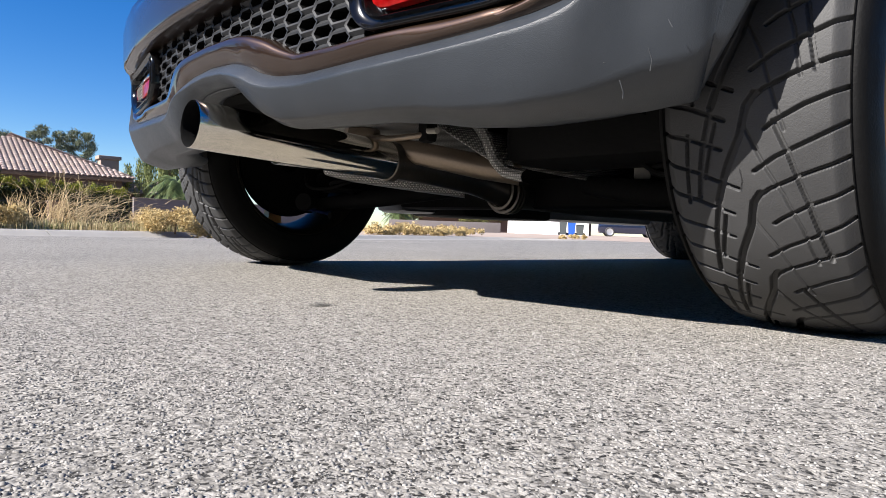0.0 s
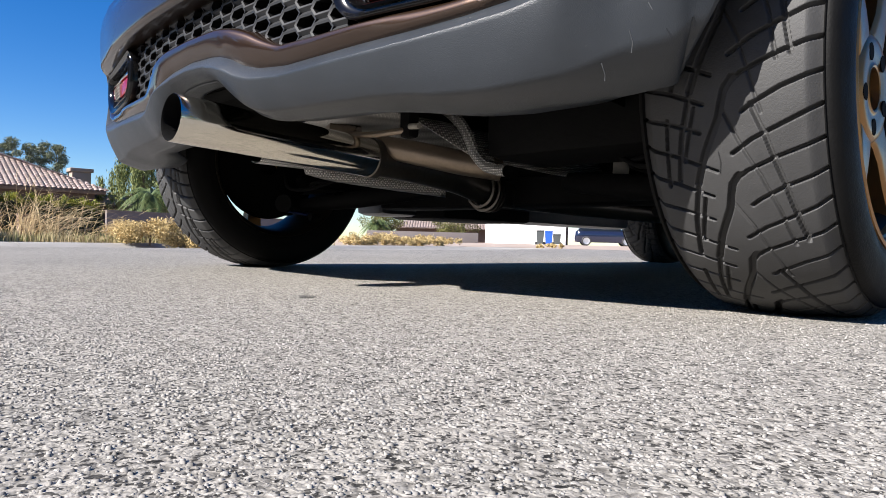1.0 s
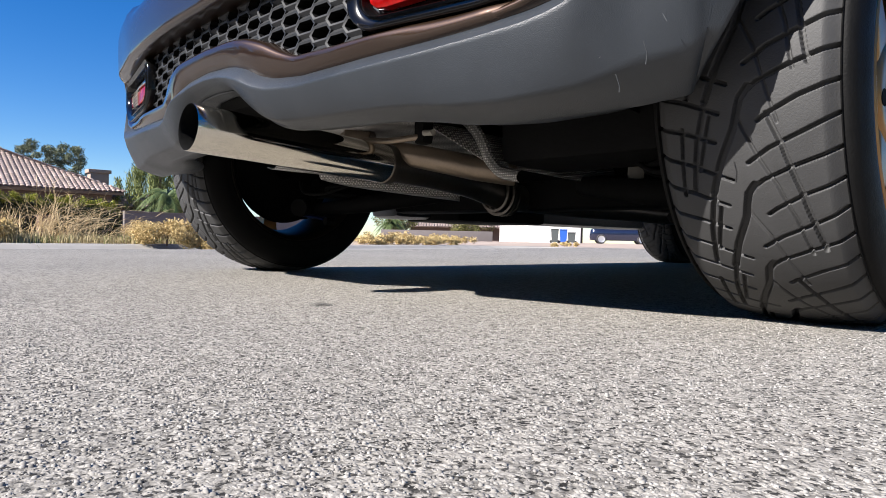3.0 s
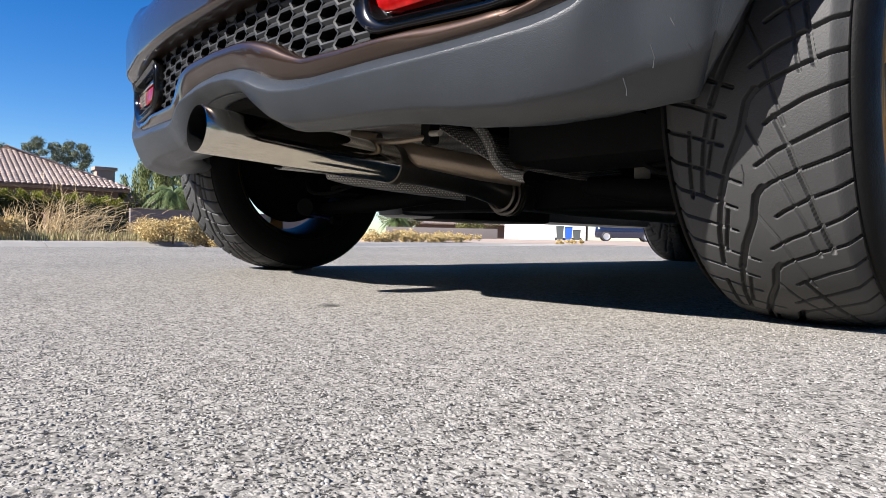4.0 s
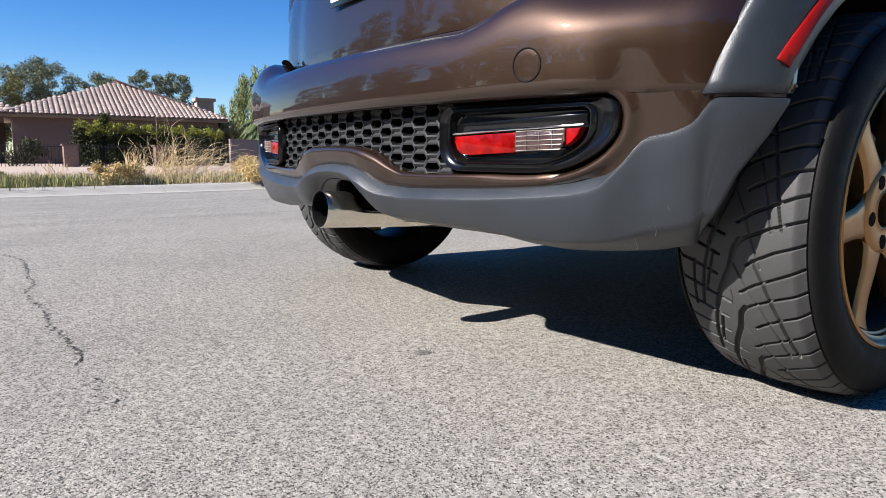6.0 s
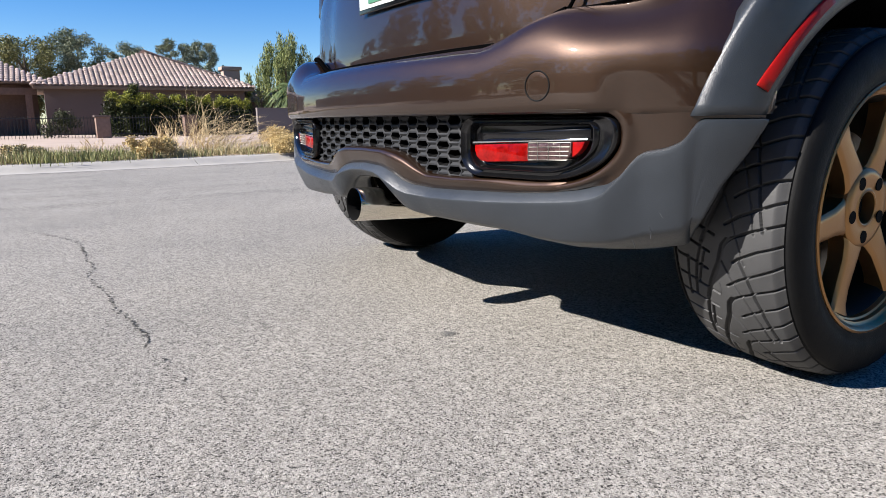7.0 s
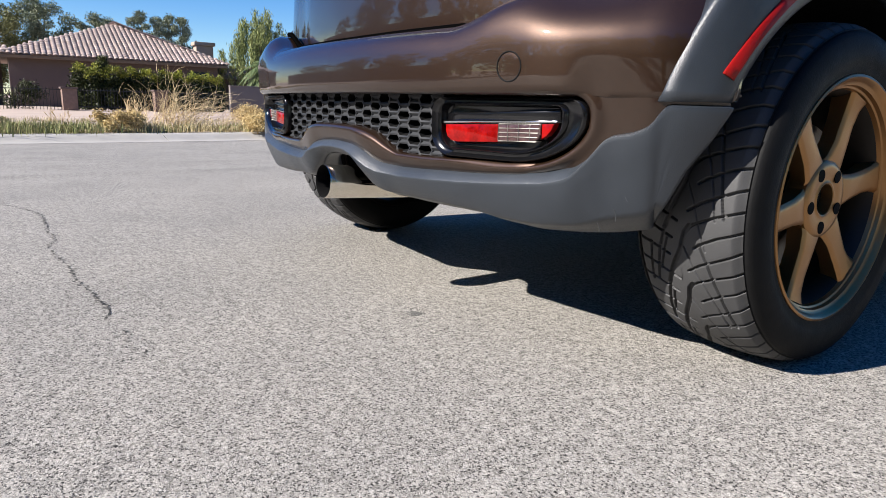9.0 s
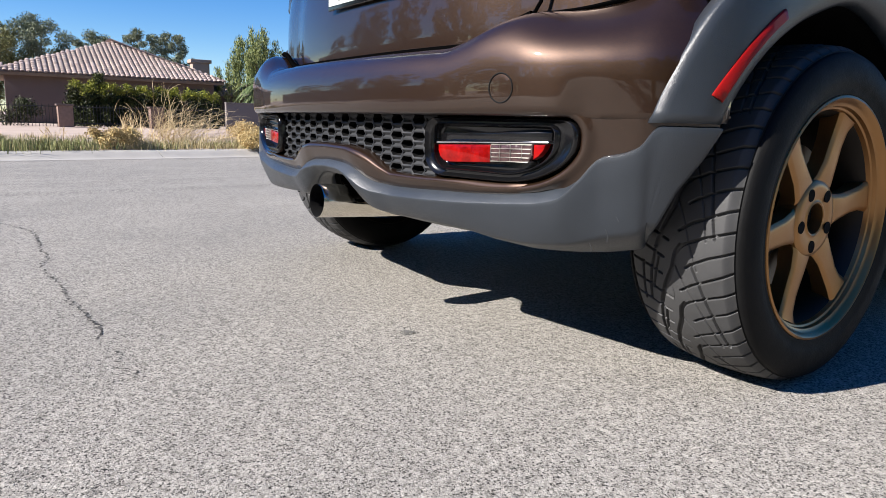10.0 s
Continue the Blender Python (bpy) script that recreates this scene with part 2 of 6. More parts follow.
GRASS_GREEN = leaf_material("green_grass", (0.10, 0.13, 0.035), (0.34, 0.33, 0.15), 0.7)
TWIG = leaf_material("dry_twigs", (0.36, 0.27, 0.15), (0.66, 0.53, 0.32), 0.85)
TAN_BUSH = leaf_material("tan_shrub", (0.33, 0.24, 0.10), (0.62, 0.48, 0.24), 0.85)


# ---- builders ----
def mesh_object(name, verts, faces, material, smooth=0.0, flat=False):
    me = bpy.data.meshes.new(name)
    me.from_pydata([tuple(map(float, v)) for v in verts], [], [tuple(f) for f in faces])
    me.materials.append(material)
    if not flat:
        me.shade_smooth()
        if smooth:
            me.set_sharp_from_angle(angle=radians(smooth))
    me.update()
    return new(name, me)


def put(ob, parent=None, label="", **tags):
    if parent is not None:
        ob.parent = parent
    return tagged(ob, label=label, **tags)


def part(name, bm, material, parent, label="", smooth=35.0):
    me = bpy.data.meshes.new(name)
    bmesh.ops.recalc_face_normals(bm, faces=bm.faces)
    bm.to_mesh(me)
    bm.free()
    me.materials.append(material)
    me.shade_smooth()
    me.set_sharp_from_angle(angle=radians(smooth))
    ob = new(name, me)
    if parent is not None:
        ob.parent = parent
    return tagged(ob, label=label)


def gridpart(name, rows, material, parent, label="", closed=False, smooth=40.0, thick=0.0):
    """A sheet through rows of points; closed joins each row's ends; thick gives it depth."""
    a = np.array(rows, float)
    nr, nc = a.shape[:2]
    faces = []
    for i in range(nr - 1):
        for j in range(nc if closed else nc - 1):
            k = (j + 1) % nc
            faces.append((i * nc + j, i * nc + k, (i + 1) * nc + k, (i + 1) * nc + j))
    ob = mesh_object(name, a.reshape(-1, 3), faces, material, smooth)
    if thick:
        s = ob.modifiers.new("depth", "SOLIDIFY")
        s.thickness, s.offset = thick, 0.0
    if parent is not None:
        ob.parent = parent
    return tagged(ob, label=label)


def box_bm(size, at=(0, 0, 0), bevel=0.0, turn=None, seg=2, bm=None):
    bm2 = bmesh.new()
    bmesh.ops.create_cube(bm2, size=1.0)
    bmesh.ops.scale(bm2, vec=size, verts=bm2.verts)
    if bevel:
        bmesh.ops.bevel(bm2, geom=bm2.edges[:], offset=bevel, segments=seg, affect="EDGES", profile=0.6)
    if turn is not None:
        bmesh.ops.transform(bm2, matrix=turn, verts=bm2.verts)
    bmesh.ops.translate(bm2, vec=at, verts=bm2.verts)
    if bm is None:
        return bm2
    me = bpy.data.meshes.new("t")
    bm2.to_mesh(me)
    bm2.free()
    bm.from_mesh(me)
    bpy.data.meshes.remove(me)
    return bm


def tube_rows(path, radius, sides=20, ry=None, up=(0, 0, 1)):
    """Rings round a path. radius: a number or one for each point."""
    p = [Vector(q) for q in path]
    rows = []
    for i, q in enumerate(p):
        d = (p[min(i + 1, len(p) - 1)] - p[max(i - 1, 0)]).normalized()
        side = d.cross(Vector(up)).normalized()
        top = side.cross(d).normalized()
        r = radius[i] if isinstance(radius, (list, tuple)) else radius
        h = r if ry is None else (ry[i] if isinstance(ry, (list, tuple)) else ry)
        rows.append([q + side * r * math.cos(2 * math.pi * k / sides) + top * h * math.sin(2 * math.pi * k / sides) for k in range(sides)])
    return rows


def tube(name, path, radius, material, parent, label="", sides=20, ry=None, caps=False, up=(0, 0, 1)):
    rows = tube_rows(path, radius, sides, ry, up)
    nr = len(rows)
    verts = [v for r in rows for v in r]
    faces = [(i * sides + j, i * sides + (j + 1) % sides, (i + 1) * sides + (j + 1) % sides, (i + 1) * sides + j) for i in range(nr - 1) for j in range(sides)]
    if caps:
        faces += [tuple(range(sides))[::-1], tuple((nr - 1) * sides + j for j in range(sides))]
    ob = mesh_object(name, verts, faces, material, 40.0)
    if parent is not None:
        ob.parent = parent
    return tagged(ob, label=label)


def smoothstep(a, b, x):
    t = np.clip((np.asarray(x, float) - a) / (b - a), 0, 1)
    return t * t * (3 - 2 * t)


def curve_through(points, step):
    """A smooth line through the points, in even steps."""
    p = np.array(points, float)
    out = []
    for i in range(len(p) - 1):
        p0, p1, p2, p3 = p[max(i - 1, 0)], p[i], p[i + 1], p[min(i + 2, len(p) - 1)]
        t = np.linspace(0, 1, 40, endpoint=False)[:, None]
        out.append(0.5 * (2 * p1 + (p2 - p0) * t + (2 * p0 - 5 * p1 + 4 * p2 - p3) * t ** 2 + (3 * p1 - p0 - 3 * p2 + p3) * t ** 3))
    q = np.vstack([*out, p[-1:]])
    s = np.r_[0, np.cumsum(np.linalg.norm(np.diff(q, axis=0), axis=1))]
    u = np.linspace(0, s[-1], max(2, int(round(s[-1] / step)) + 1))
    return np.stack([np.interp(u, s, q[:, k]) for k in range(q.shape[1])], 1)


# ---- the car: outline in plan, x to its right, y ahead, rear axle at y = 0 ----
WHEEL_X, HUB_Z, TYRE_R, WHEELBASE = 0.788, 0.316, 0.320, 2.595
REAR = curve_through([(0, -0.548), (0.2, -0.544), (0.4, -0.525), (0.55, -0.497), (0.68, -0.470), (0.76, -0.449), (0.815, -0.422), (0.853, -0.372), (0.872, -0.30), (0.884, -0.15), (0.888, 0.0)], 0.006)
REAR_S = np.r_[0, np.cumsum(np.linalg.norm(np.diff(REAR, axis=0), axis=1))]
_t = np.gradient(REAR, axis=0)
_t /= np.linalg.norm(_t, axis=1)[:, None]
REAR_N = np.stack([_t[:, 1], -_t[:, 0]], 1)


def on_rear(s, d, z):
    """A point of the rear's surface: s along the plan from the middle, d proud of it, z up."""
    s = np.asarray(s, float)
    out = [np.interp(s, REAR_S, REAR[:, k]) + d * np.interp(s, REAR_S, REAR_N[:, k]) for k in (0, 1)]
    return np.stack([out[0], out[1], z + 0 * s], -1)


def s_at_x(x):
    return np.interp(x, REAR[:, 0], REAR_S)


def s_at_y(y):
    return np.interp(y, REAR[:, 1], REAR_S)


def on_face(x, d, z):
    """The same by x, for both sides of the car."""
    p = on_rear(s_at_x(abs(x)), d, z)
    return Vector((math.copysign(p[0], x) if x else p[0], p[1], p[2]))


def both_sides(row):
    """A half row from the middle to the right, with its mirror image."""
    r = np.array(row)
    m = r[1:][::-1] * (-1, 1, 1)
    return np.vstack([m, r])


def line(xs, zs):
    return lambda x: np.interp(np.abs(x), xs, zs)


def eased(xs, zs, n=9, w=0.012):
    """As line(), with rounded corners."""
    f = line(xs, zs)
    return lambda x: sum(f(np.abs(x) + k) for k in np.linspace(-w, w, n)) / n


CLAD_TOP = eased([0, 0.075, 0.10, 0.135, 0.165, 0.195, 0.26, 0.34, 0.44, 0.49, 0.57, 0.63, 0.684, 0.714, 0.732, 0.741, 0.776, 0.799, 0.809, 0.813, 1], [0.385, 0.381, 0.376, 0.366, 0.352, 0.3445, 0.341, 0.343, 0.347, 0.350, 0.356, 0.362, 0.374, 0.398, 0.421, 0.430, 0.437, 0.449, 0.469, 0.480, 0.480], 9, 0.007)
PAINT_LOW = eased([0, 0.10, 0.145, 0.18, 0.21, 0.247, 0.33, 0.43, 0.567, 0.65, 1], [0.422, 0.420, 0.413, 0.402, 0.386, 0.371, 0.370, 0.372, 0.379, 0.390, 0.39])
CLAD_LOW = eased([0, 0.06, 0.085, 0.115, 0.14, 0.165, 0.20, 0.32, 0.41, 0.47, 0.52, 0.59, 0.675, 0.735, 0.773, 0.90], [0.350, 0.347, 0.337, 0.314, 0.296, 0.280, 0.272, 0.269, 0.267, 0.263, 0.255, 0.251, 0.256, 0.263, 0.270, 0.29])


def arch_edge(z):
    return np.interp(z, [0.24, 0.30, 0.32, 0.375, 0.433, 0.483, 0.53, 0.6, 0.7], [-0.425, -0.418, -0.413, -0.394, -0.366, -0.343, -0.32, -0.25, -0.2])


def cornered(x0, x1, z0, z1, corners, n=12):
    """A box with its own elliptic corners: top right, top left, bottom left, bottom right."""
    out = []
    for (cx, cz, sx, sz, a0), (rx, rz) in zip(((x1, z1, 1, 1, 0), (x0, z1, -1, 1, 90), (x0, z0, -1, -1, 180), (x1, z0, 1, -1, 270)), corners):
        for k in range(n):
            t = radians(a0 + 90 * k / (n - 1))
            out.append((cx - sx * rx + rx * math.cos(t), cz - sz * rz + rz * math.sin(t)))
    return np.array(out)


LAMP_EDGE = cornered(0.364, 0.704, 0.375, 0.4865, ((0.026, 0.026), (0.030, 0.030), (0.050, 0.045), (0.150, 0.080)))
LAMP_BEZEL = cornered(0.384, 0.664, 0.3895, 0.4750, ((0.014, 0.014), (0.020, 0.020), (0.042, 0.036), (0.110, 0.058)))


def outside(outline, xs, zs):
    """How far places lie outside an outline; negative within it."""
    a, b = outline, np.roll(outline, -1, 0)
    p = np.stack([xs, zs], -1)[:, None, :]
    ab = (b - a)[None]
    t = np.clip(((p - a[None]) * ab).sum(-1) / ((ab ** 2).sum(-1) + 1e-12), 0, 1)
    near = np.linalg.norm(p - a[None] - ab * t[..., None], axis=-1).min(1)
    turn = ab[..., 0] * (p[..., 1] - a[None, :, 1]) - ab[..., 1] * (p[..., 0] - a[None, :, 0])
    return np.where((turn > -1e-9).all(1), -near, near)


def bulge(x):
    """How far the bumper swells out over the tailpipe."""
    return 0.020 * (1 - smoothstep(0.11, 0.26, np.abs(x)))


car = tagged(new("car"), label="bronze-brown compact crossover car with grey cladding parked on asphalt", category="car")


def rear_bumper():
    n = 120
    # painted upper band
    prof = [(0.491, -0.030), (0.490, 0.006), (0.4915, 0.035), (0.4932, 0.0432), (0.4965, 0.0466), (0.503, 0.0480), (0.515, 0.0488), (0.530, 0.0494), (0.548, 0.0497), (0.568, 0.0483), (0.587, 0.042), (0.602, 0.030), (0.610, 0.014), (0.6135, 0.000), (0.6120, -0.035), (0.6105, -0.10)]
    global bumper_d

    def bumper_d(x, z):
        z0 = 0.491 + (z - 0.491) / (1 + 0.42 * float(smoothstep(0.40, 0.60, x)))
        return float(np.interp(z0, [p[0] for p in prof[2:]], [p[1] for p in prof[2:]])) * (1 - 0.80 * float(smoothstep(0.60, 0.85, x)))

    rows = []
    for z, d in prof:
        s = np.linspace(0, s_at_y(-0.33), n)
        x = np.interp(s, REAR_S, REAR[:, 0])
        fade = 1 - 0.80 * smoothstep(0.60, 0.85, x)
        zz = 0.491 + (z - 0.491) * (1 + 0.42 * smoothstep(0.40, 0.60, x) + 0.28 * smoothstep(0.64, 0.87, x) * float(smoothstep(0.545, 0.612, z)))
        roll = smoothstep(0.70, 0.78, x) if z < 0.493 else 0.0
        if 0.492 <= z < 0.545:
            d = d + (0.034 + 0.016 * (z - 0.492) / 0.053 - d) * smoothstep(0.665, 0.725, x)
        inward = d * (1 - 0.8 * smoothstep(0.55, 0.80, x)) if z > 0.609 and np.ndim(d) == 0 and d < 0 or z < 0.4915 and np.ndim(d) == 0 and d < 0 else d * fade
        lean = 0.080 * smoothstep(0.50, 0.78, x) * float(smoothstep(0.556, 0.618, z))
        rows.append(both_sides(on_rear(s, inward - lean + (0.034 * fade - 0.003 - inward) * roll, zz - 0.004 * roll)))
    gridpart("bumper", rows, PAINT, car, "bronze-brown painted bumper skin", smooth=60, thick=0.003)
    # painted lip under the grille, with the hump over the tailpipe
    rows = []
    s = np.linspace(0, s_at_x(0.628), n)
    x = np.interp(s, REAR_S, REAR[:, 0])
    top, low = PAINT_LOW(x), CLAD_TOP(x) - 0.004
    low = np.minimum(low, top - 0.006)
    for v, d, d_end in ((0.0, 0.005, 0.008), (0.06, 0.0100, 0.0145), (0.30, 0.0150, 0.0215), (0.60, 0.0200, 0.0205), (0.80, 0.0220, 0.0149), (0.90, 0.0195, 0.0105), (0.97, 0.0120, 0.0045), (1.0, 0.003, 0.0), (1.02, -0.03, -0.03)):
        d = d + (d_end - d) * smoothstep(0.40, 0.55, x)
        rows.append(both_sides(on_rear(s, d + bulge(x) - 0.008 * smoothstep(0.57, 0.628, x), low + (top - low) * v)))
    gridpart("lower_lip", rows, PAINT, car, "painted lip arching over the tailpipe", smooth=70, thick=0.002)
    # painted cheek round the outer end of the lamp's opening, its edge rolled in
    xs, vs = np.linspace(0.585, 0.876, 74), np.linspace(0, 1, 34)
    s_c = s_at_x(xs)
    z0 = CLAD_TOP(xs) - 0.006
    for side in (1, -1):
        verts, keep = [], {}
        for i, v in enumerate(vs):
            z = z0 + (0.497 - z0) * v
            dist = outside(LAMP_EDGE, xs, z)
            fade = 1 - 0.80 * smoothstep(0.60, 0.85, xs)
            edge = 0.003 + 0.010 * fade * smoothstep(0.64, 0.72, xs)
            d = edge + (0.034 * fade - edge) * v - 0.035 * smoothstep(0.006, -0.004, dist)
            d = d + (0.015 - 0.011 * smoothstep(0.64, 0.71, xs)) * np.exp(-((dist - 0.014) / 0.0095) ** 2)
            p = on_rear(s_c, d, z) * (side, 1, 1)
            for j in range(len(xs)):
                keep[(i, j)] = dist[j] > -0.006 and p[j][1] < arch_edge(z[j]) + 0.012
                verts.append(p[j])
        nc = len(xs)
        faces = [(i * nc + j, i * nc + j + 1, (i + 1) * nc + j + 1, (i + 1) * nc + j) for i in range(len(vs) - 1) for j in range(nc - 1) if keep[(i, j)] and keep[(i, j + 1)] and keep[(i + 1, j)] and keep[(i + 1, j + 1)]]
        put(mesh_object("cheek", verts, faces, PAINT, 70), car, "painted surround of the lamp opening")
    # grey cladding
    s_max = float(s_at_y(-0.328))
    sj = np.linspace(0, s_max, 150)
    x = np.interp(sj, REAR_S, REAR[:, 0])
    top, low = CLAD_TOP(x), CLAD_LOW(x)
    corner = smoothstep(0.60, 0.83, x)
    rows = []
    height = top - low
    band = np.minimum(0.020, height * 0.5) * (1 - 0.80 * smoothstep(0.655, 0.735, x))
    face = height - band
    steps = [(-0.02, 0.0, -0.012), (0.0, 0.0, 0.007), (0.10, 0.0, 0.0115), (0.5, 0.0, 0.0200), (0.90, 0.0, 0.0272), (0.97, 0.0, 0.0282), (1.0, 0.02, 0.0282), (1.0, 0.05, 0.0275), (1.0, 0.25, 0.0225), (1.0, 0.5, 0.0145), (1.0, 0.76, 0.004), (1.0, 0.80, 0.0015), (1.0, 0.83, -0.003), (1.0, 0.91, -0.022), (1.0, 0.985, -0.042), (1.0, 1.0, -0.050), (1.0, 0.99, -0.055), (1.0, 0.93, -0.075), (1.0, 0.85, -0.12)]
    for vb, vf, d in steps:
        z = top - band * vb - face * vf
        s = sj - (s_max - s_at_y(arch_edge(z))) * smoothstep(float(s_at_x(0.79)), s_max, sj)
        narrow = smoothstep(0.07, 0.03, height)
        dd = (d * (1 - 0.25 * narrow) if d > 0 else d * (1 - 0.5 * narrow)) - 0.030 * corner * smoothstep(0.1, 1.0, vf)
        dd = dd - 0.012 * smoothstep(0.66, 0.76, x) * (d > 0.01)
        if d < -0.03:
            dd = dd * (0.34 + 0.32 * smoothstep(0.09, 0.20, x) + 0.42 * smoothstep(0.36, 0.50, x))
        dd = dd + bulge(x) * (d > -0.06)
        rows.append(both_sides(on_rear(s, dd, z)))
    gridpart("bumper_cladding", rows, PLASTIC, car, "grey textured plastic lower bumper, lightly scratched", smooth=28, thick=0.003)
    # tow-eye cover: a disc and its seam
    bm = bmesh.new()
    c, r = (0.570, 0.5365), 0.0235
    rings = []
    for rr, d in ((r, -0.006), (r, 0.0004), (r - 0.0010, 0.0007), (r * 0.6, 0.0007), (0.001, 0.0007)):
        ring_ = []
        for a in np.linspace(0, 2 * math.pi, 32, endpoint=False):
            px, pz = c[0] + rr * math.cos(a), c[1] + rr * math.sin(a)
            ring_.append(bm.verts.new(on_face(px, bumper_d(px, pz) + 0.0008 + d, pz)))
        rings.append(ring_)
    for a, b in zip(rings, rings[1:]):
        for j in range(32):
            bm.faces.new((a[j], a[(j + 1) % 32], b[(j + 1) % 32], b[j]))
    part("tow_eye_cover", bm, PAINT, car, "round painted tow-eye cover", 20)
    tube("cover_seam", [on_face(c[0] + (r + 0.001) * math.cos(a), bumper_d(c[0] + r * math.cos(a), c[1] + r * math.sin(a)) + 0.0015, c[1] + (r + 0.001) * math.sin(a)) for a in np.linspace(0, 2 * math.pi, 41)], 0.0014, MATT, car, "", sides=6)


def seam(name, pts, r, material=None):
    tube(name, pts, r, material or SEAM, car, "", sides=6)


def upper_body():
    """The painted shell from the bumper's shoulder to the roof, in rings."""
    half = curve_through([(0, -0.548), (0.2, -0.544), (0.4, -0.525), (0.55, -0.497), (0.68, -0.470), (0.76, -0.447), (0.815, -0.412), (0.850, -0.366), (0.868, -0.30), (0.880, -0.15), (0.886, 0.1), (0.893, 1.2), (0.89, 2.4), (0.875, 2.9), (0.80, 3.2), (0.60, 3.36), (0.3, 3.41), (0, 3.42)], 0.035)
    t = np.gradient(half, axis=0)
    t /= np.linalg.norm(t, axis=1)[:, None]
    nrm = np.stack([t[:, 1], -t[:, 0]], 1)
    back = smoothstep(0.55, 0.97, -nrm[:, 1]) * (half[:, 1] < 0)

    def ring(z, rear_d, side_d):
        d = side_d + (rear_d - side_d) * back - 0.085 * (2 * nrm[:, 0] * nrm[:, 1]) ** 2 * (half[:, 1] < 0)
        d = d - 0.075 * smoothstep(0.25, -0.15, half[:, 1]) * np.clip(nrm[:, 0], 0, 1) ** 2 * float(smoothstep(0.86, 0.74, z))
        p = half + nrm * d[:, None]
        q = np.column_stack([p, np.full(len(p), z)])
        return np.vstack([q, (q * (-1, 1, 1))[1:-1][::-1]])

    def cabin(z, yr, yf, k):
        y = yr + (half[:, 1] + 0.548) / 3.968 * (yf - yr)
        q = np.column_stack([half[:, 0] * k, y, np.full(len(y), z)])
        return np.vstack([q, (q * (-1, 1, 1))[1:-1][::-1]])

    low = [ring(0.608, -0.075, -0.03), ring(0.609, -0.062, -0.018), ring(0.614, -0.056, -0.010), ring(0.63, -0.053, -0.005), ring(0.66, -0.052, -0.002), ring(0.72, -0.053, 0.0), ring(0.78, -0.057, 0.0), ring(0.84, -0.068, -0.006), ring(0.90, -0.085, -0.018), ring(0.95, -0.105, -0.035)]
    for row in low:
        for hub in (0.0, WHEELBASE):
            k = np.abs(row[:, 1] - hub) < 0.40
            row[k, 2] = np.maximum(row[k, 2], HUB_Z + np.sqrt(0.16 - (row[k, 1] - hub) ** 2))
    gridpart("body", low, PAINT, car, "bronze-brown painted body sides and tailgate", closed=True, smooth=50)
    glass = [ring(0.95, -0.105, -0.035), cabin(0.985, -0.40, 2.42, 0.945), cabin(1.10, -0.36, 2.2, 0.91), cabin(1.25, -0.29, 1.92, 0.86), cabin(1.40, -0.20, 1.66, 0.80)]
    gridpart("windows", glass[1:], GLASS_DARK, car, "dark tinted windows", closed=True, smooth=50)
    gridpart("bonnet", glass[:2], PAINT, car, "", closed=True, smooth=30)
    roof = [cabin(1.40, -0.24, 1.66, 0.803), cabin(1.45, -0.28, 1.60, 0.785), cabin(1.495, -0.24, 1.48, 0.72), cabin(1.525, -0.1, 1.3, 0.55), cabin(1.54, 0.15, 1.0, 0.3), cabin(1.545, 0.45, 0.7, 0.02)]
    gridpart("roof", roof, PAINT, car, "", closed=True, smooth=50)
    # sides below the waist, open at the wheel arches
    ys = np.concatenate([np.arange(-0.34, 2.96, 0.02)])
    zs = np.arange(0.33, 0.631, 0.02)
    for side in (1, -1):
        verts = [(side * (np.interp(y, REAR[:, 1], REAR[:, 0]) if y < 0 else 0.884) - side * 0.008, y, z) for z in zs for y in ys]
        faces = []
        nc = len(ys)
        for i in range(len(zs) - 1):
            for j in range(nc - 1):
                yc, zc = ys[j] + 0.01, zs[i] + 0.01
                if min(math.hypot(yc, zc - HUB_Z), math.hypot(yc - WHEELBASE, zc - HUB_Z)) > 0.395:
                    faces.append((i * nc + j, i * nc + j + 1, (i + 1) * nc + j + 1, (i + 1) * nc + j))
        ob = mesh_object("side_panel", verts, faces, PAINT, 40)
        put(ob, car)
    # front end, never seen, closes the shell
    f = curve_through([(0.885, 2.93), (0.86, 3.08), (0.78, 3.24), (0.6, 3.36), (0.3, 3.42), (0, 3.43)], 0.04)
    rows = []
    for z, d in ((0.22, -0.06), (0.30, 0.0), (0.45, 0.02), (0.612, -0.02)):
        q = np.column_stack([f[:, 0] * (1 + d * 0.6), f[:, 1] + d, np.full(len(f), z)])
        rows.append(np.vstack([q, (q * (-1, 1, 1))[:-1][::-1]]))
    gridpart("front_bumper", rows, PAINT, car, "", smooth=50)
    # tailgate's side seam
    pts = [on_rear(s_at_x(xx), dd, zz) for xx, dd, zz in ((0.545, -0.051, 0.664), (0.568, -0.050, 0.680), (0.578, -0.050, 0.71), (0.584, -0.052, 0.77), (0.58, -0.06, 0.85))]
    seam("panel_seam", curve_through(pts, 0.02), 0.0035)
    pts = [on_rear(s_at_x(abs(xx)), -0.045, 0.6205 + 0.053 * float(smoothstep(0.40, 0.60, abs(xx)))) * (1 if xx >= 0 else -1, 1, 1) for xx in np.linspace(-0.60, 0.56, 71)]
    seam("tailgate_seam", pts, 0.008)
    seam("quarter_seam", curve_through([on_rear(s_at_x(xx), dd, zz) for xx, dd, zz in ((0.560, -0.044, 0.668), (0.65, -0.064, 0.673), (0.754, -0.082, 0.690), (0.82, -0.085, 0.704), (0.86, -0.085, 0.709))], 0.02), 0.0035)
    # number plate on the tailgate
    y = -0.506
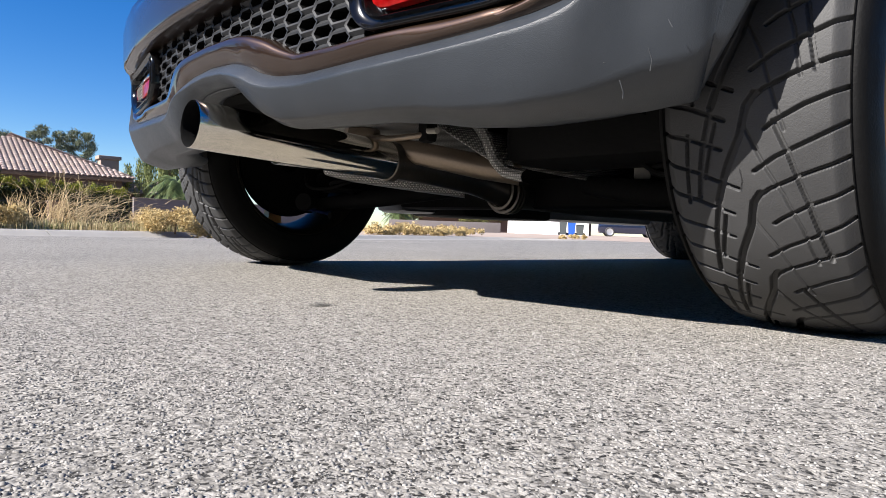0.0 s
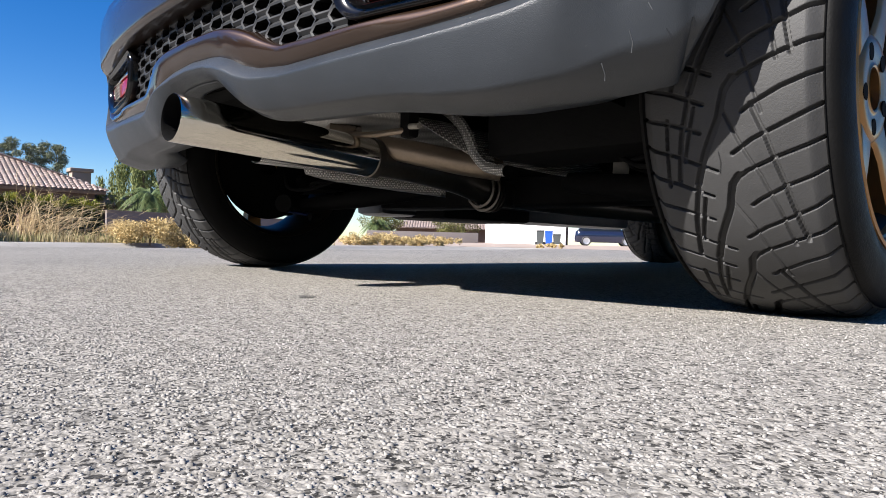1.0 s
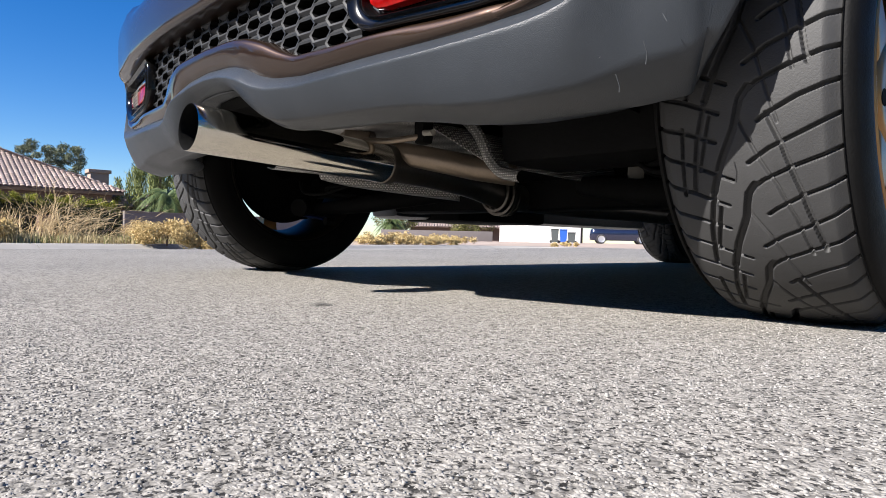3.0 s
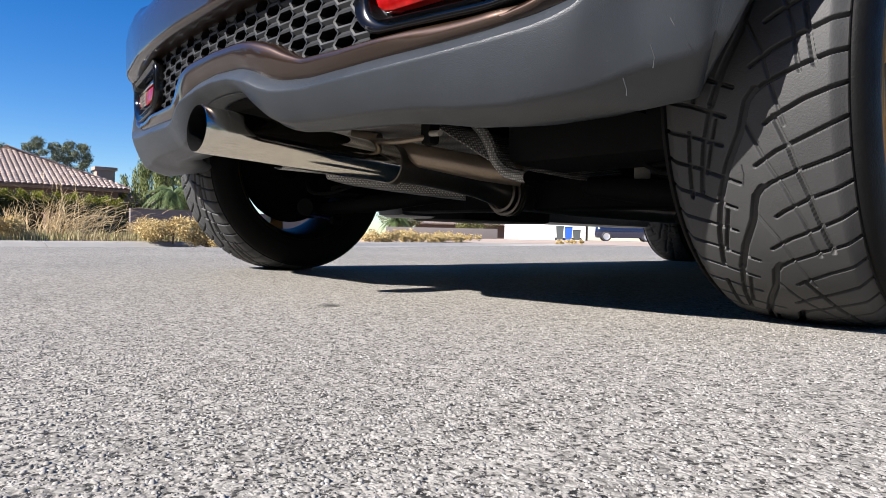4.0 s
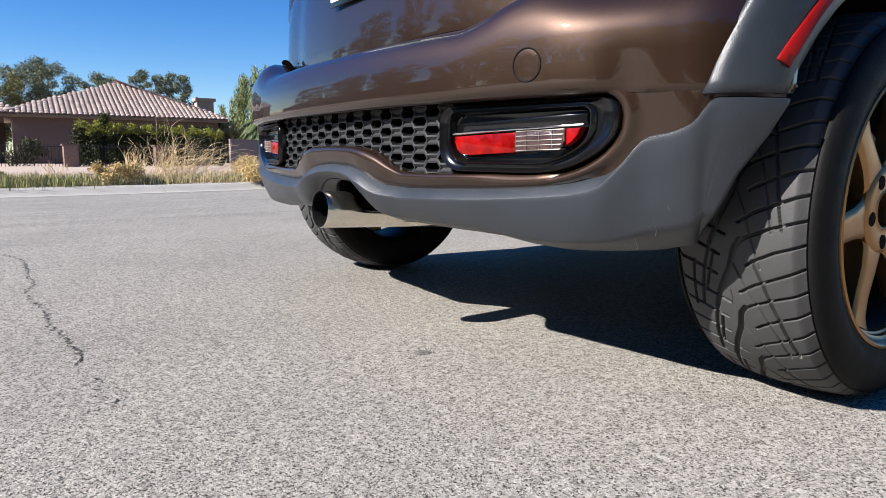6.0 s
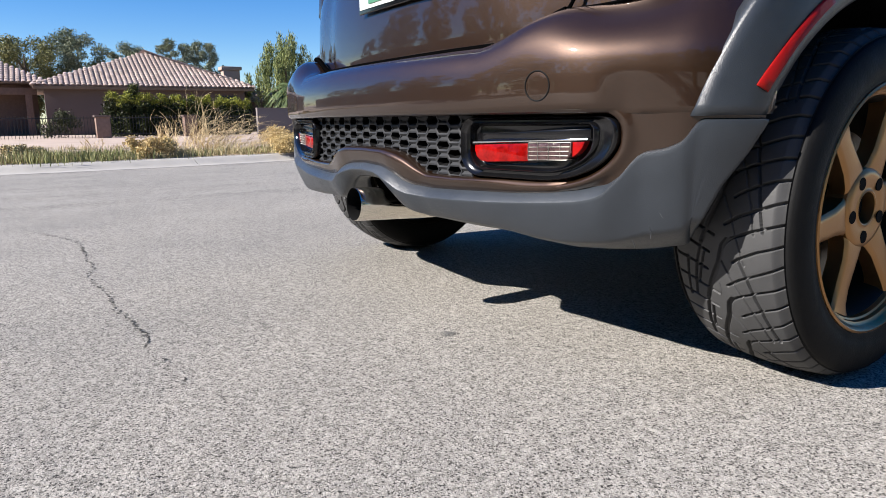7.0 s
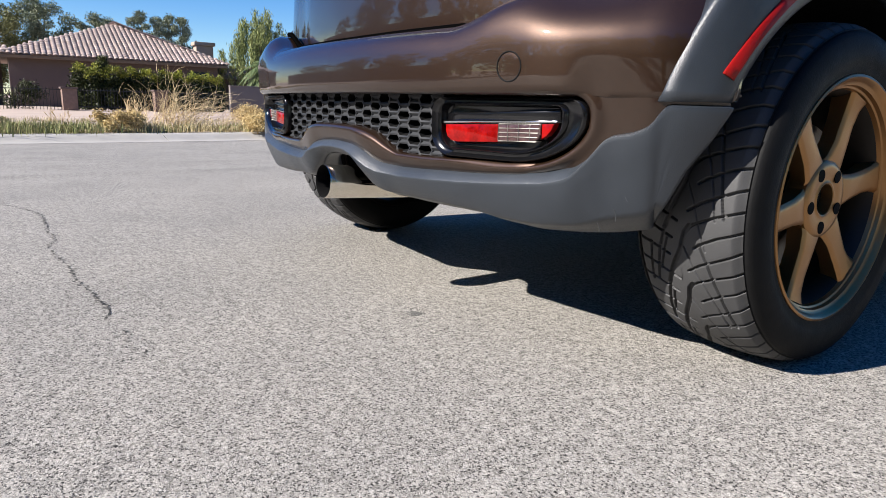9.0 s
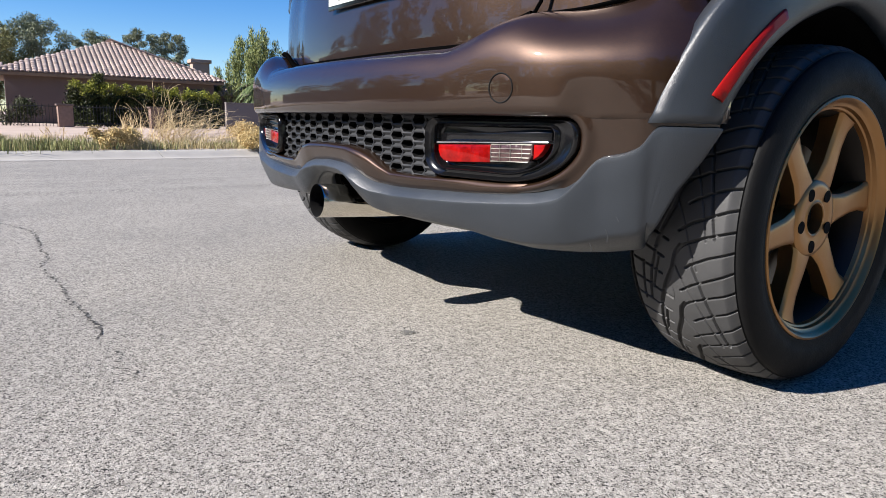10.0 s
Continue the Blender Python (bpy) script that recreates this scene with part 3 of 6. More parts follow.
    plate = part("number_plate", box_bm((0.305, 0.004, 0.152), (0.01, y, 0.832), 0.0015), PLATE, car, "white number plate")
    part("plate_frame", box_bm((0.325, 0.006, 0.172), (0.01, y + 0.004, 0.832), 0.003), BLACK, car, "black plate frame")
    for x, w in ((-0.09, 0.03), (-0.045, 0.03), (0.0, 0.03), (0.045, 0.03), (0.09, 0.03)):
        part("bar", box_bm((w, 0.003, 0.07), (x + 0.01, y - 0.003, 0.832), 0.0008), BARS, plate)
    part("bar", box_bm((0.2, 0.003, 0.014), (0.01, y - 0.003, 0.772), 0.0008), BARS, plate)


def r_in(a):
    """The wheel arch's edge: its distance from the hub by the angle in degrees, 90 straight up, 180 to the rear."""
    b = np.abs(np.asarray(a, float) - 90)
    return np.interp(b, [0, 20, 38, 50, 58, 68, 80], [0.383, 0.379, 0.384, 0.388, 0.389, 0.390, 0.395])


def flare_width(a):
    return np.interp(np.abs(np.asarray(a, float) - 90), [0, 40, 48, 52, 56, 60, 64, 68, 72, 80], [0.130, 0.129, 0.124, 0.118, 0.110, 0.102, 0.094, 0.085, 0.078, 0.074])


def arch_point(side, y0, rear, r, a, dx):
    """A point near the wheel arch: r from the hub at a radians, dx proud of the body's side."""
    y, z = r * math.cos(a), HUB_Z + r * math.sin(a)
    if rear and y < 0:
        q = on_rear(s_at_y(y + 0.0123), dx, z)
        return (side * q[0], q[1], z)
    return (side * (0.886 + dx), y0 + y, z)


def wheel_flare(side, y0, rear):
    """Grey arch flare with a rolled inner edge; the rear ones carry a red marker."""
    prof = [(0.03, -0.024), (0.0, -0.018), (0.0, -0.002), (0.05, 0.006), (0.20, 0.013), (0.5, 0.0155), (0.85, 0.0150), (0.97, 0.0135), (1.0, 0.009), (1.005, -0.02)]
    rows = []
    for k, dx in prof:
        r_end = 0.390 + k * 0.084
        first = math.pi - math.asin(0.168 / r_end)
        run_ = [first + (radians(12) - first) * t for t in np.linspace(0, 1, 72)]
        rows.append([arch_point(side, y0, rear, float(r_in(math.degrees(a)) + k * flare_width(math.degrees(a))), a, dx) for a in run_])
    gridpart("wheel_flare", rows, PLASTIC, car, "grey textured plastic wheel arch flare", smooth=60, thick=0.003)
    if rear:
        ang = np.radians(np.linspace(151.0, 126.0, 24))
        rows = []
        for dr, dx in ((-0.0135, 0.008), (-0.0130, 0.0155), (-0.0105, 0.0172), (0.0095, 0.0178), (0.0120, 0.0165), (0.0125, 0.010)):
            row = []
            for k, a in enumerate(ang):
                taper = 0.74 - 0.08 * (k / 23)
                row.append(arch_point(side, y0, rear, float(r_in(math.degrees(a))) + 0.036 + dr * taper, a, dx))
            rows.append(row)
        gridpart("side_marker", rows, REDDEEP, car, "long red side marker reflector", smooth=40, thick=0.003)


def arch_liner(side, y0):
    ang = np.linspace(176, 4, 44)
    rows = []
    for x, r in ((0.874, 0.0), (0.85, 0.008), (0.66, 0.012), (0.55, 0.0), (0.53, -0.18), (0.53, -0.33)):
        row = []
        for a in ang:
            low = float(smoothstep(52, 84, abs(a - 90)))
            xx = min(x, 0.874 - 0.15 * low)
            rr = float(r_in(a)) + 0.004 + r
            row.append((side * xx, y0 + rr * math.cos(radians(a)), HUB_Z + rr * math.sin(radians(a))))
        rows.append(row)
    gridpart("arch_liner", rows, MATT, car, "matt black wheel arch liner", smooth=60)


def tread_grooves(s, w):
    """Depth in metres of the tread pattern at s round the tyre and w across it: eighteen hooked grooves, with lateral and slanting cuts between."""
    p = 2 * math.pi * TYRE_R / 18
    lines = [
        ([(0.0, 0.106), (0.016, 0.057), (0.030, 0.0235), (0.042, 0.008)], 0.0019, 0.0075, p),
        ([(0.034, 0.014), (0.046, 0.005), (0.078, -0.003), (0.116, -0.021), (0.155, -0.035)], 0.0036, 0.0075, p),
        ([(0.155, -0.035), (0.205, -0.048), (0.262, -0.058)], 0.0024, 0.0065, p),
        ([(0.0365, 0.106), (0.051, 0.064), (0.066, 0.034), (0.073, 0.024)], 0.0019, 0.0070, p),
        ([(0.0730, 0.106), (0.089, 0.070), (0.105, 0.033), (0.120, 0.010)], 0.0019, 0.0070, p),
        ([(0.066, 0.033), (0.104, 0.047), (0.160, 0.061), (0.240, 0.074)], 0.0021, 0.0065, 2 * p),
        ([(0.068, 0.002), (0.118, 0.023), (0.149, 0.038), (0.195, 0.052), (0.245, 0.060)], 0.0014, 0.0035, 2 * p),
        ([(0.178, 0.002), (0.214, 0.020), (0.300, 0.044)], 0.0012, 0.0028, 2 * p),
        ([(0.069, -0.106), (0.080, -0.060), (0.093, -0.0255)], 0.0019, 0.0070, p),
        ([(0.1055, -0.106), (0.118, -0.060), (0.140, -0.010)], 0.0019, 0.0070, p),
        ([(0.142, -0.106), (0.155, -0.060), (0.172, -0.020)], 0.0019, 0.0070, p),
        ([(0.075, -0.065), (0.158, -0.073)], 0.0020, 0.0065, 2 * p),
        ([(0.063, -0.030), (0.126, -0.047)], 0.0018, 0.0060, p),
    ]
    depth = np.zeros_like(s)
    for pts, half, deep, turn in lines:
        for (s0, w0), (s1, w1) in zip(pts, pts[1:]):
            for wrap in range(-3, 4):
                ds, dw = s1 - s0, w1 - w0
                a = s - s0 - wrap * turn
                b = w - w0
                t = np.clip((a * ds + b * dw) / (ds * ds + dw * dw), 0, 1)
                dist = np.hypot(a - t * ds, b - t * dw)
                depth = np.maximum(depth, deep * smoothstep(half + 0.0010, half - 0.0006, dist))
    return depth


def tyre_mesh(na=226, nw=212):
    period = 2 * math.pi * TYRE_R / 9
    w = np.linspace(-0.101, 0.101, nw)
    s1 = np.linspace(0, period, na, endpoint=False)
    S, W = np.meshgrid(s1, w, indexing="ij")
    d = tread_grooves(S, W)
    crown = TYRE_R - 0.0080 * (np.abs(W) / 0.09) ** 2.3 - 0.010 * smoothstep(0.086, 0.104, np.abs(W))
    r = np.tile(crown - d, (9, 1))
    wall = [(0.1030, 0.2992), (0.1038, 0.2965), (0.1048, 0.2966), (0.110, 0.2945), (0.1145, 0.286), (0.1185, 0.270), (0.1195, 0.256), (0.1175, 0.243), (0.113, 0.234), (0.1135, 0.231), (0.110, 0.224), (0.104, 0.219)]
    wall = [(a, b + 0.004 * (b - 0.219) / 0.08) for a, b in wall]
    left = np.array([(-a, b) for a, b in wall][::-1])
    right = np.array(wall)
    n = r.shape[0]
    X = np.concatenate([np.tile(left[:, 0], (n, 1)), np.tile(w, (n, 1)), np.tile(right[:, 0], (n, 1))], 1)
    Rr = np.concatenate([np.tile(left[:, 1], (n, 1)), r, np.tile(right[:, 1], (n, 1))], 1)
    a = np.linspace(0, 2 * math.pi, n, endpoint=False)[:, None]
    V = np.stack([X, -Rr * np.cos(a), -Rr * np.sin(a)], -1).reshape(-1, 3)
    nc = X.shape[1]
    i, j = np.meshgrid(np.arange(n), np.arange(nc - 1), indexing="ij")
    k = (i + 1) % n
    F = np.stack([i * nc + j, i * nc + j + 1, k * nc + j + 1, k * nc + j], -1).reshape(-1, 4)
    me = bpy.data.meshes.new("tyre")
    me.from_pydata(V, [], F)
    me.materials.append(RUBBER)
    # darker copy of the rubber that carries the sidewall's shade
    me.materials.append(SIDEWALL)
    edge = ((j < len(left)) | (j >= nc - 1 - len(right))).reshape(-1)
    me.polygons.foreach_set("material_index", edge.astype(np.int32))
    me.shade_smooth()
    me.set_sharp_from_angle(angle=radians(58))
    return me


def lathe(name, prof, sides, material, parent, label="", smooth=35):
    rows = [[(x, r * math.cos(a), r * math.sin(a)) for a in np.linspace(0, 2 * math.pi, sides, endpoint=False)] for x, r in prof]
    return gridpart(name, rows, material, parent, label, closed=True, smooth=smooth)


def spoke_mesh():
    """One spoke, pointing along +y, its face towards +x."""
    bm = bmesh.new()
    stations = [(0.052, 0.042, 0.076, 0.040), (0.075, 0.031, 0.081, 0.046), (0.105, 0.0255, 0.083, 0.050), (0.150, 0.0235, 0.083, 0.050), (0.180, 0.0255, 0.085, 0.048), (0.200, 0.033, 0.089, 0.046)]
    rings = []
    for r, hw, face, back in stations:
        b = 0.005
        sec = [(face - 0.001, -hw + b), (face, -hw + 2.2 * b), (face, hw - 2.2 * b), (face - 0.001, hw - b), (face - b, hw), (back, hw * 0.9), (back, -hw * 0.9), (face - b, -hw)]
        rings.append([bm.verts.new((x, r, z)) for x, z in sec])
    for a, c in zip(rings, rings[1:]):
        for j in range(8):
            bm.faces.new((a[j], a[(j + 1) % 8], c[(j + 1) % 8], c[j]))
    bmesh.ops.recalc_face_normals(bm, faces=bm.faces)
    me = bpy.data.meshes.new("spoke")
    bm.to_mesh(me)
    bm.free()
    me.materials.append(BRONZE)
    me.shade_smooth()
    me.set_sharp_from_angle(angle=radians(40))
    return me


def wheel():
    rim = lathe("wheel", [(0.084, 0.2010), (0.092, 0.2030), (0.094, 0.2065), (0.101, 0.2085), (0.103, 0.2125), (0.106, 0.2155), (0.1125, 0.219), (0.115, 0.2225), (0.1135, 0.2265), (0.108, 0.2285), (0.100, 0.223), (0.09, 0.214)], 96, BRONZE, car, "six-spoke bronze alloy wheel with a wide road tyre")
    lathe("barrel", [(0.09, 0.214), (0.0, 0.212), (-0.09, 0.214), (-0.105, 0.2255), (-0.111, 0.222), (-0.105, 0.213), (-0.085, 0.205), (-0.04, 0.196), (0.03, 0.190), (0.070, 0.1945), (0.084, 0.2010)], 96, BARREL, rim, "inner barrel of the wheel, coloured dark for its shade")
    put(new("tyre", tyre_mesh()), rim, "black rubber tyre with diagonal tread blocks")
    me = spoke_mesh()
    for k in range(6):
        sp = new("spoke", me)
        sp.matrix_basis = pose(0, 0, 0, 10 + 60 * k, 0, 0)
        put(sp, rim)
    lathe("hub", [(0.04, 0.070), (0.070, 0.0755), (0.0785, 0.0735), (0.083, 0.068), (0.084, 0.060), (0.083, 0.045), (0.081, 0.038), (0.0815, 0.0345), (0.083, 0.0320), (0.082, 0.0295), (0.060, 0.0285)], 64, BRONZE, rim, "bronze wheel hub")
    lathe("bore", [(0.061, 0.0295), (0.058, 0.018), (0.066, 0.016), (0.067, 0.001)], 32, INNER, rim, "open centre bore, coloured black for its shade")
    # lug holes are flush black plugs; their colour stands in for shade
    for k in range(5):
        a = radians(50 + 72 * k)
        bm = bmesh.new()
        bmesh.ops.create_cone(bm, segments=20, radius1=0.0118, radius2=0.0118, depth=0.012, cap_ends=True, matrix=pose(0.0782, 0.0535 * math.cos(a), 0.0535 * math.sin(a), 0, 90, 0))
        part("lug_hole", bm, INNER, rim, "black disc standing in for a shaded lug bolt hole", 30)
    lathe("brake_disc", [(0.028, 0.060), (0.030, 0.138), (0.012, 0.139), (0.010, 0.060)], 72, DISC, rim, "steel brake disc")
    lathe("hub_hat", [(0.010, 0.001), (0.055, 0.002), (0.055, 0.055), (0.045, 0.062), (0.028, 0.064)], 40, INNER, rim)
    rows = [[(x, r * math.cos(a), r * math.sin(a)) for a in np.linspace(radians(150), radians(215), 14)] for x, r in ((0.004, 0.10), (0.046, 0.10), (0.050, 0.105), (0.050, 0.168), (0.044, 0.176), (0.0, 0.176))]
    gridpart("brake_caliper", rows, MATT, rim, "black brake caliper", smooth=40, thick=0.006)
    lathe("dust_shield", [(-0.012, 0.03), (-0.016, 0.09), (-0.014, 0.164), (-0.006, 0.168)], 48, MATT, rim, "black brake dust shield")
    rim.matrix_basis = pose(WHEEL_X, 0, HUB_Z)
    far_rim = copy_thing(rim, pose(-0.775, 0.006, HUB_Z, 24, 0, 180))
    middling = tyre_mesh(90, 92)
    for o in far_rim.children:
        if o.name.startswith("tyre"):
            o.data = middling
    coarse = tyre_mesh(44, 46)
    for x, spin, turn in ((WHEEL_X, 24, 0), (-WHEEL_X, 17, 180)):
        w = copy_thing(rim, pose(x * 0.955, WHEELBASE, HUB_Z, spin, 0, turn))
        for o in w.children:
            if o.name.startswith("tyre"):
                o.data = coarse


def grille():
    a, b, h = 0.0256, 0.0108, 0.0167
    verts, faces = [], []
    for col in range(-11, 12):
        for row in range(-1, 5):
            x, z = col * (a + b), 0.4972 - row * 2 * h - (h if col % 2 else 0)
            if abs(x) > 0.372 or z > 0.4985 or z < float(PAINT_LOW(x)) - 0.014:
                continue
            base = len(verts)
            for u0, u1, v1, dd, lift in ((a, b, h, 0.003, 0.0), (0.0248, 0.0160, 0.0114, 0.0075, 0.0), (0.0208, 0.0134, 0.0082, 0.0065, 0.0), (0.0188, 0.0120, 0.0072, -0.018, 0.005)):
                for u, v in ((u0, 0), (u1, v1), (-u1, v1), (-u0, 0), (-u1, -v1), (u1, -v1)):
                    verts.append(on_face(x + u, dd, z + v + lift))
            for ring in range(3):
                for j in range(6):
                    faces.append((base + ring * 6 + j, base + ring * 6 + (j + 1) % 6, base + ring * 6 + 6 + (j + 1) % 6, base + ring * 6 + 6 + j))
    g = mesh_object("grille", verts, faces, MESH, 30)
    # hole walls black instead of grey: shade within the mesh put into colour
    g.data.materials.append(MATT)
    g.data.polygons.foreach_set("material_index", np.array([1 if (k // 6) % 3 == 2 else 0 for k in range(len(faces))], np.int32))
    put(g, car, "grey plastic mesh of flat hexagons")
    # black sheet behind the holes, for the shade in their depth
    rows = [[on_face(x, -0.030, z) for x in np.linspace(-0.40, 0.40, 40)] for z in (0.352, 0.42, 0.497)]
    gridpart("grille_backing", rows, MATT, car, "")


def face_rings(name, rings, material, parent, side, label="", fill=True, smooth=40):
    """Rings of (x, z) points and their d, on the rear's surface."""
    verts, faces = [], []
    n = len(rings[0][0])
    for pts, d in rings:
        verts += [on_face(side * x, d, z) for x, z in pts]
    for i in range(len(rings) - 1):
        faces += [(i * n + j, i * n + (j + 1) % n, (i + 1) * n + (j + 1) % n, (i + 1) * n + j) for j in range(n)]
    if fill:
        faces.append(tuple((len(rings) - 1) * n + j for j in range(n)))
    ob = mesh_object(name, verts, faces, material, smooth)
    return put(ob, parent, label)


def fog_lamp(side):
    ring = lambda t: [tuple(q) for q in LAMP_EDGE + (LAMP_BEZEL - LAMP_EDGE) * t]
    house = face_rings("fog_lamp", [(ring(-0.05), -0.010), (ring(-0.03), 0.0165), (ring(0.05), 0.0225), (ring(0.14), 0.0235), (ring(0.26), 0.0215), (ring(0.55), 0.0160), (ring(0.84), 0.0160), (ring(0.92), 0.0215), (ring(1.0), 0.0235), (ring(1.07), 0.0225), (ring(1.16), 0.0140), (ring(1.30), 0.0040), (ring(1.42), 0.0015)], BLACK, car, side, "gloss black rear fog lamp housing with a red lens", smooth=50)
    lean = lambda x: 0.044 * (x - 0.397)   # the lens rises towards the car's side

    def pane(name, pts, material, label, d0=0.015):
        xs, zs = [p[0] for p in pts], [p[1] for p in pts]
        x0, x1, z0, z1 = min(xs), max(xs), min(zs), max(zs)
        cx, cz = (x0 + x1) / 2, (z0 + z1) / 2
        full = []
        for k in range(len(pts)):
            p, q = pts[k], pts[(k + 1) % len(pts)]
            full += [(p[0] + (q[0] - p[0]) * t, p[1] + (q[1] - p[1]) * t) for t in np.linspace(0, 1, 5, endpoint=False)]
        ins = lambda m: [(cx + (x - cx) * max(0.1, 1 - m / (x1 - x0) * 2), cz + (z - cz) * max(0.1, 1 - m / (z1 - z0) * 2)) for x, z in full]
        return face_rings(name, [(ins(0), 0.001), (ins(0.0), d0 - 0.002), (ins(0.0006), d0), (ins(0.002), d0 + 0.0008)], material, house, side, label)

    def bar(name, x0, x1, z0, z1, material, label="", d0=0.015):
        """A strip whose heights are given at the lens's inner end."""
        return pane(name, [(x0, z0 + lean(x0)), (x1, z0 + lean(x1)), (x1, z1 + lean(x1)), (x0, z1 + lean(x0))], material, label, d0)

    pane("red_lens", [(0.397, 0.4345), (0.397, 0.424), (0.402, 0.412), (0.412, 0.4045), (0.428, 0.4025), (0.526, 0.4070), (0.526, 0.4395)], RED, "red fog lamp lens")
    pane("clear_lens", [(0.5265, 0.4070), (0.600, 0.4125), (0.612, 0.4160), (0.617, 0.4250), (0.618, 0.4435), (0.5265, 0.4395)], CLEARL, "clear ribbed reversing lamp lens")
    pane("red_lens", [(0.6185, 0.4170), (0.629, 0.4230), (0.638, 0.4330), (0.644, 0.4450), (0.6185, 0.4435)], RED, "red lens end")
    for k in range(5):
        z = 0.4035 + 0.0075 * k
        bar("rib", 0.527, 0.610 + 0.0016 * k, z - 0.0006, z + 0.0006, PALE, d0=0.0165)
    for x, low in ((0.527, 0.0), (0.548, 0.0), (0.571, 0.001), (0.595, 0.003), (0.616, 0.012)):
        bar("rib", x - 0.0007, x + 0.0007, 0.4025 + low, 0.4335, PALE, d0=0.0165)
    bar("visor", 0.392, 0.650, 0.4365, 0.4392, CHROME, "thin bright strip over the lens", d0=0.018)
    bar("visor_shelf", 0.398, 0.650, 0.4392, 0.4560, BLACK, "gloss black recess over the lens", d0=0.008)


def marks():
    """Scratches and a chip on the cladding's face."""
    for pts, r in (([(0.688, 0.305), (0.700, 0.300), (0.708, 0.302)], 0.0007), ([(0.752, 0.312), (0.755, 0.300), (0.753, 0.290)], 0.0006), ([(0.722, 0.284), (0.725, 0.272), (0.724, 0.266)], 0.0006), ([(0.770, 0.335), (0.774, 0.327)], 0.0005), ([(0.60, 0.318), (0.612, 0.316)], 0.0005)):
        tube("scratch", [on_face(x, 0.0128 - 0.9 * max(0.0, 0.33 - z) * 0.42 - 0.004, z) for x, z in pts], r, SCUFF, car, "pale scratch in the plastic", sides=6)
    part("chip", box_bm((0.007, 0.002, 0.0022), on_face(0.637, 0.0255, 0.337), 0.0005), MATT, car, "small dark chip")


def exhaust():
    tip = [(0.007, -0.616, 0.2850), (0.002, -0.19, 0.2630)]
    a, b = Vector(tip[0]), Vector(tip[1])
    way = (b - a).normalized()
    pipe = tube("tailpipe", [a + way * 0.0, a + way * 0.002, a + way * 0.10, a + way * 0.25, b], [0.0395, 0.0405, 0.0405, 0.0405, 0.0405], STEEL, car, "polished steel tailpipe", sides=48)
    tube("pipe_inside", [a + way * 0.0, a + way * 0.004, a + way * 0.25], [0.0395, 0.0372, 0.0365], INNER, pipe, "sooty inside of the tailpipe", sides=48)
    bm = bmesh.new()
    bmesh.ops.create_cone(bm, segments=32, radius1=0.0368, radius2=0.0368, depth=0.002, cap_ends=True, matrix=Matrix.Translation(a + way * 0.24) @ way.to_track_quat("Z", "Y").to_matrix().to_4x4())
    part("pipe_end", bm, INNER, pipe)
    tube("clamp", [b - way * 0.010, b - way * 0.008, b + way * 0.008, b + way * 0.010], [0.0405, 0.0428, 0.0428, 0.0405], PIPE, car, "dull steel band clamp", sides=40)
    mid = curve_through([b, b + way * 0.12, (-0.008, 0.075, 0.244), (0.002, 0.135, 0.229), (0.010, 0.170, 0.219)], 0.02)
    tube("mid_pipe", mid, 0.036, PIPE, car, "dull steel exhaust pipe", sides=32)
    for k, (y, r) in enumerate(((0.138, 0.046), (0.152, 0.052), (0.166, 0.050), (0.180, 0.046))):
        c = Vector((0.006 + 0.05 * (y - 0.138), y + 0.015, 0.2215 - 0.2 * (y - 0.138)))
        tube("flange_ring", [c - way * 0.004, c - way * 0.003, c + way * 0.003, c + way * 0.004], [r - 0.006, r, r, r - 0.006], PIPE, car, "steel exhaust flange ring", sides=36)
    tube("front_pipe", [(0.010, 0.185, 0.216), (0.017, 0.5, 0.209), (0.02, 1.2, 0.205), (0.0, 2.6, 0.215)], 0.034, PIPE, car, "", sides=24)
    shift = lambda pts: [(q[0] - 0.05, q[1] + 0.015, q[2] + 0.004) for q in pts]
    tube("muffler_outlet", curve_through(shift([(-0.041, -0.255, 0.317), (-0.039, -0.245, 0.316), (0.008, -0.21, 0.304)]), 0.02), 0.030, DULL, car, "", sides=28, ry=0.026, caps=True)
    tube("muffler", [(-0.050, -0.206, 0.303), (-0.046, -0.204, 0.302), (-0.038, -0.198, 0.300), (0.060, -0.13, 0.278), (0.142, -0.06, 0.257), (0.20, 0.0, 0.246)], [0.004, 0.019, 0.023, 0.025, 0.026, 0.026], DULL, car, "brown-tinted steel muffler", sides=32, caps=True)
    # heat shield: an embossed tunnel over the exhaust, with a rolled rim
    sec = curve_through([(-0.262, 0.262), (-0.240, 0.256), (-0.218, 0.262), (-0.205, 0.295), (-0.18, 0.315), (-0.12, 0.326), (0.0, 0.330), (0.10, 0.334), (0.155, 0.338), (0.190, 0.328), (0.217, 0.306), (0.236, 0.279), (0.250, 0.257)], 0.012)
    rows = []
    for y, dz in ((-0.30, 0.004), (-0.2, 0.002), (-0.1, 0.0), (0.1, -0.012), (0.3, -0.022), (0.55, -0.03)):
        cut = sec if y > -0.15 else np.column_stack([np.minimum(sec[:, 0], 0.17), np.where(sec[:, 0] > 0.12, np.maximum(sec[:, 1], 0.336), sec[:, 1])])
        rows.append(shift([(x + 0.10 * (y + 0.1), y, z + dz) for x, z in cut]))
    gridpart("heat_shield", rows, EMBOSS, car, "dimpled bare aluminium heat shield", smooth=80, thick=0.002)
    rim_line = curve_through([(0.12, 0.376), (0.162, 0.356), (0.193, 0.334), (0.218, 0.310), (0.236, 0.281), (0.251, 0.256), (0.279, 0.231), (0.31, 0.221), (0.335, 0.216)], 0.01)
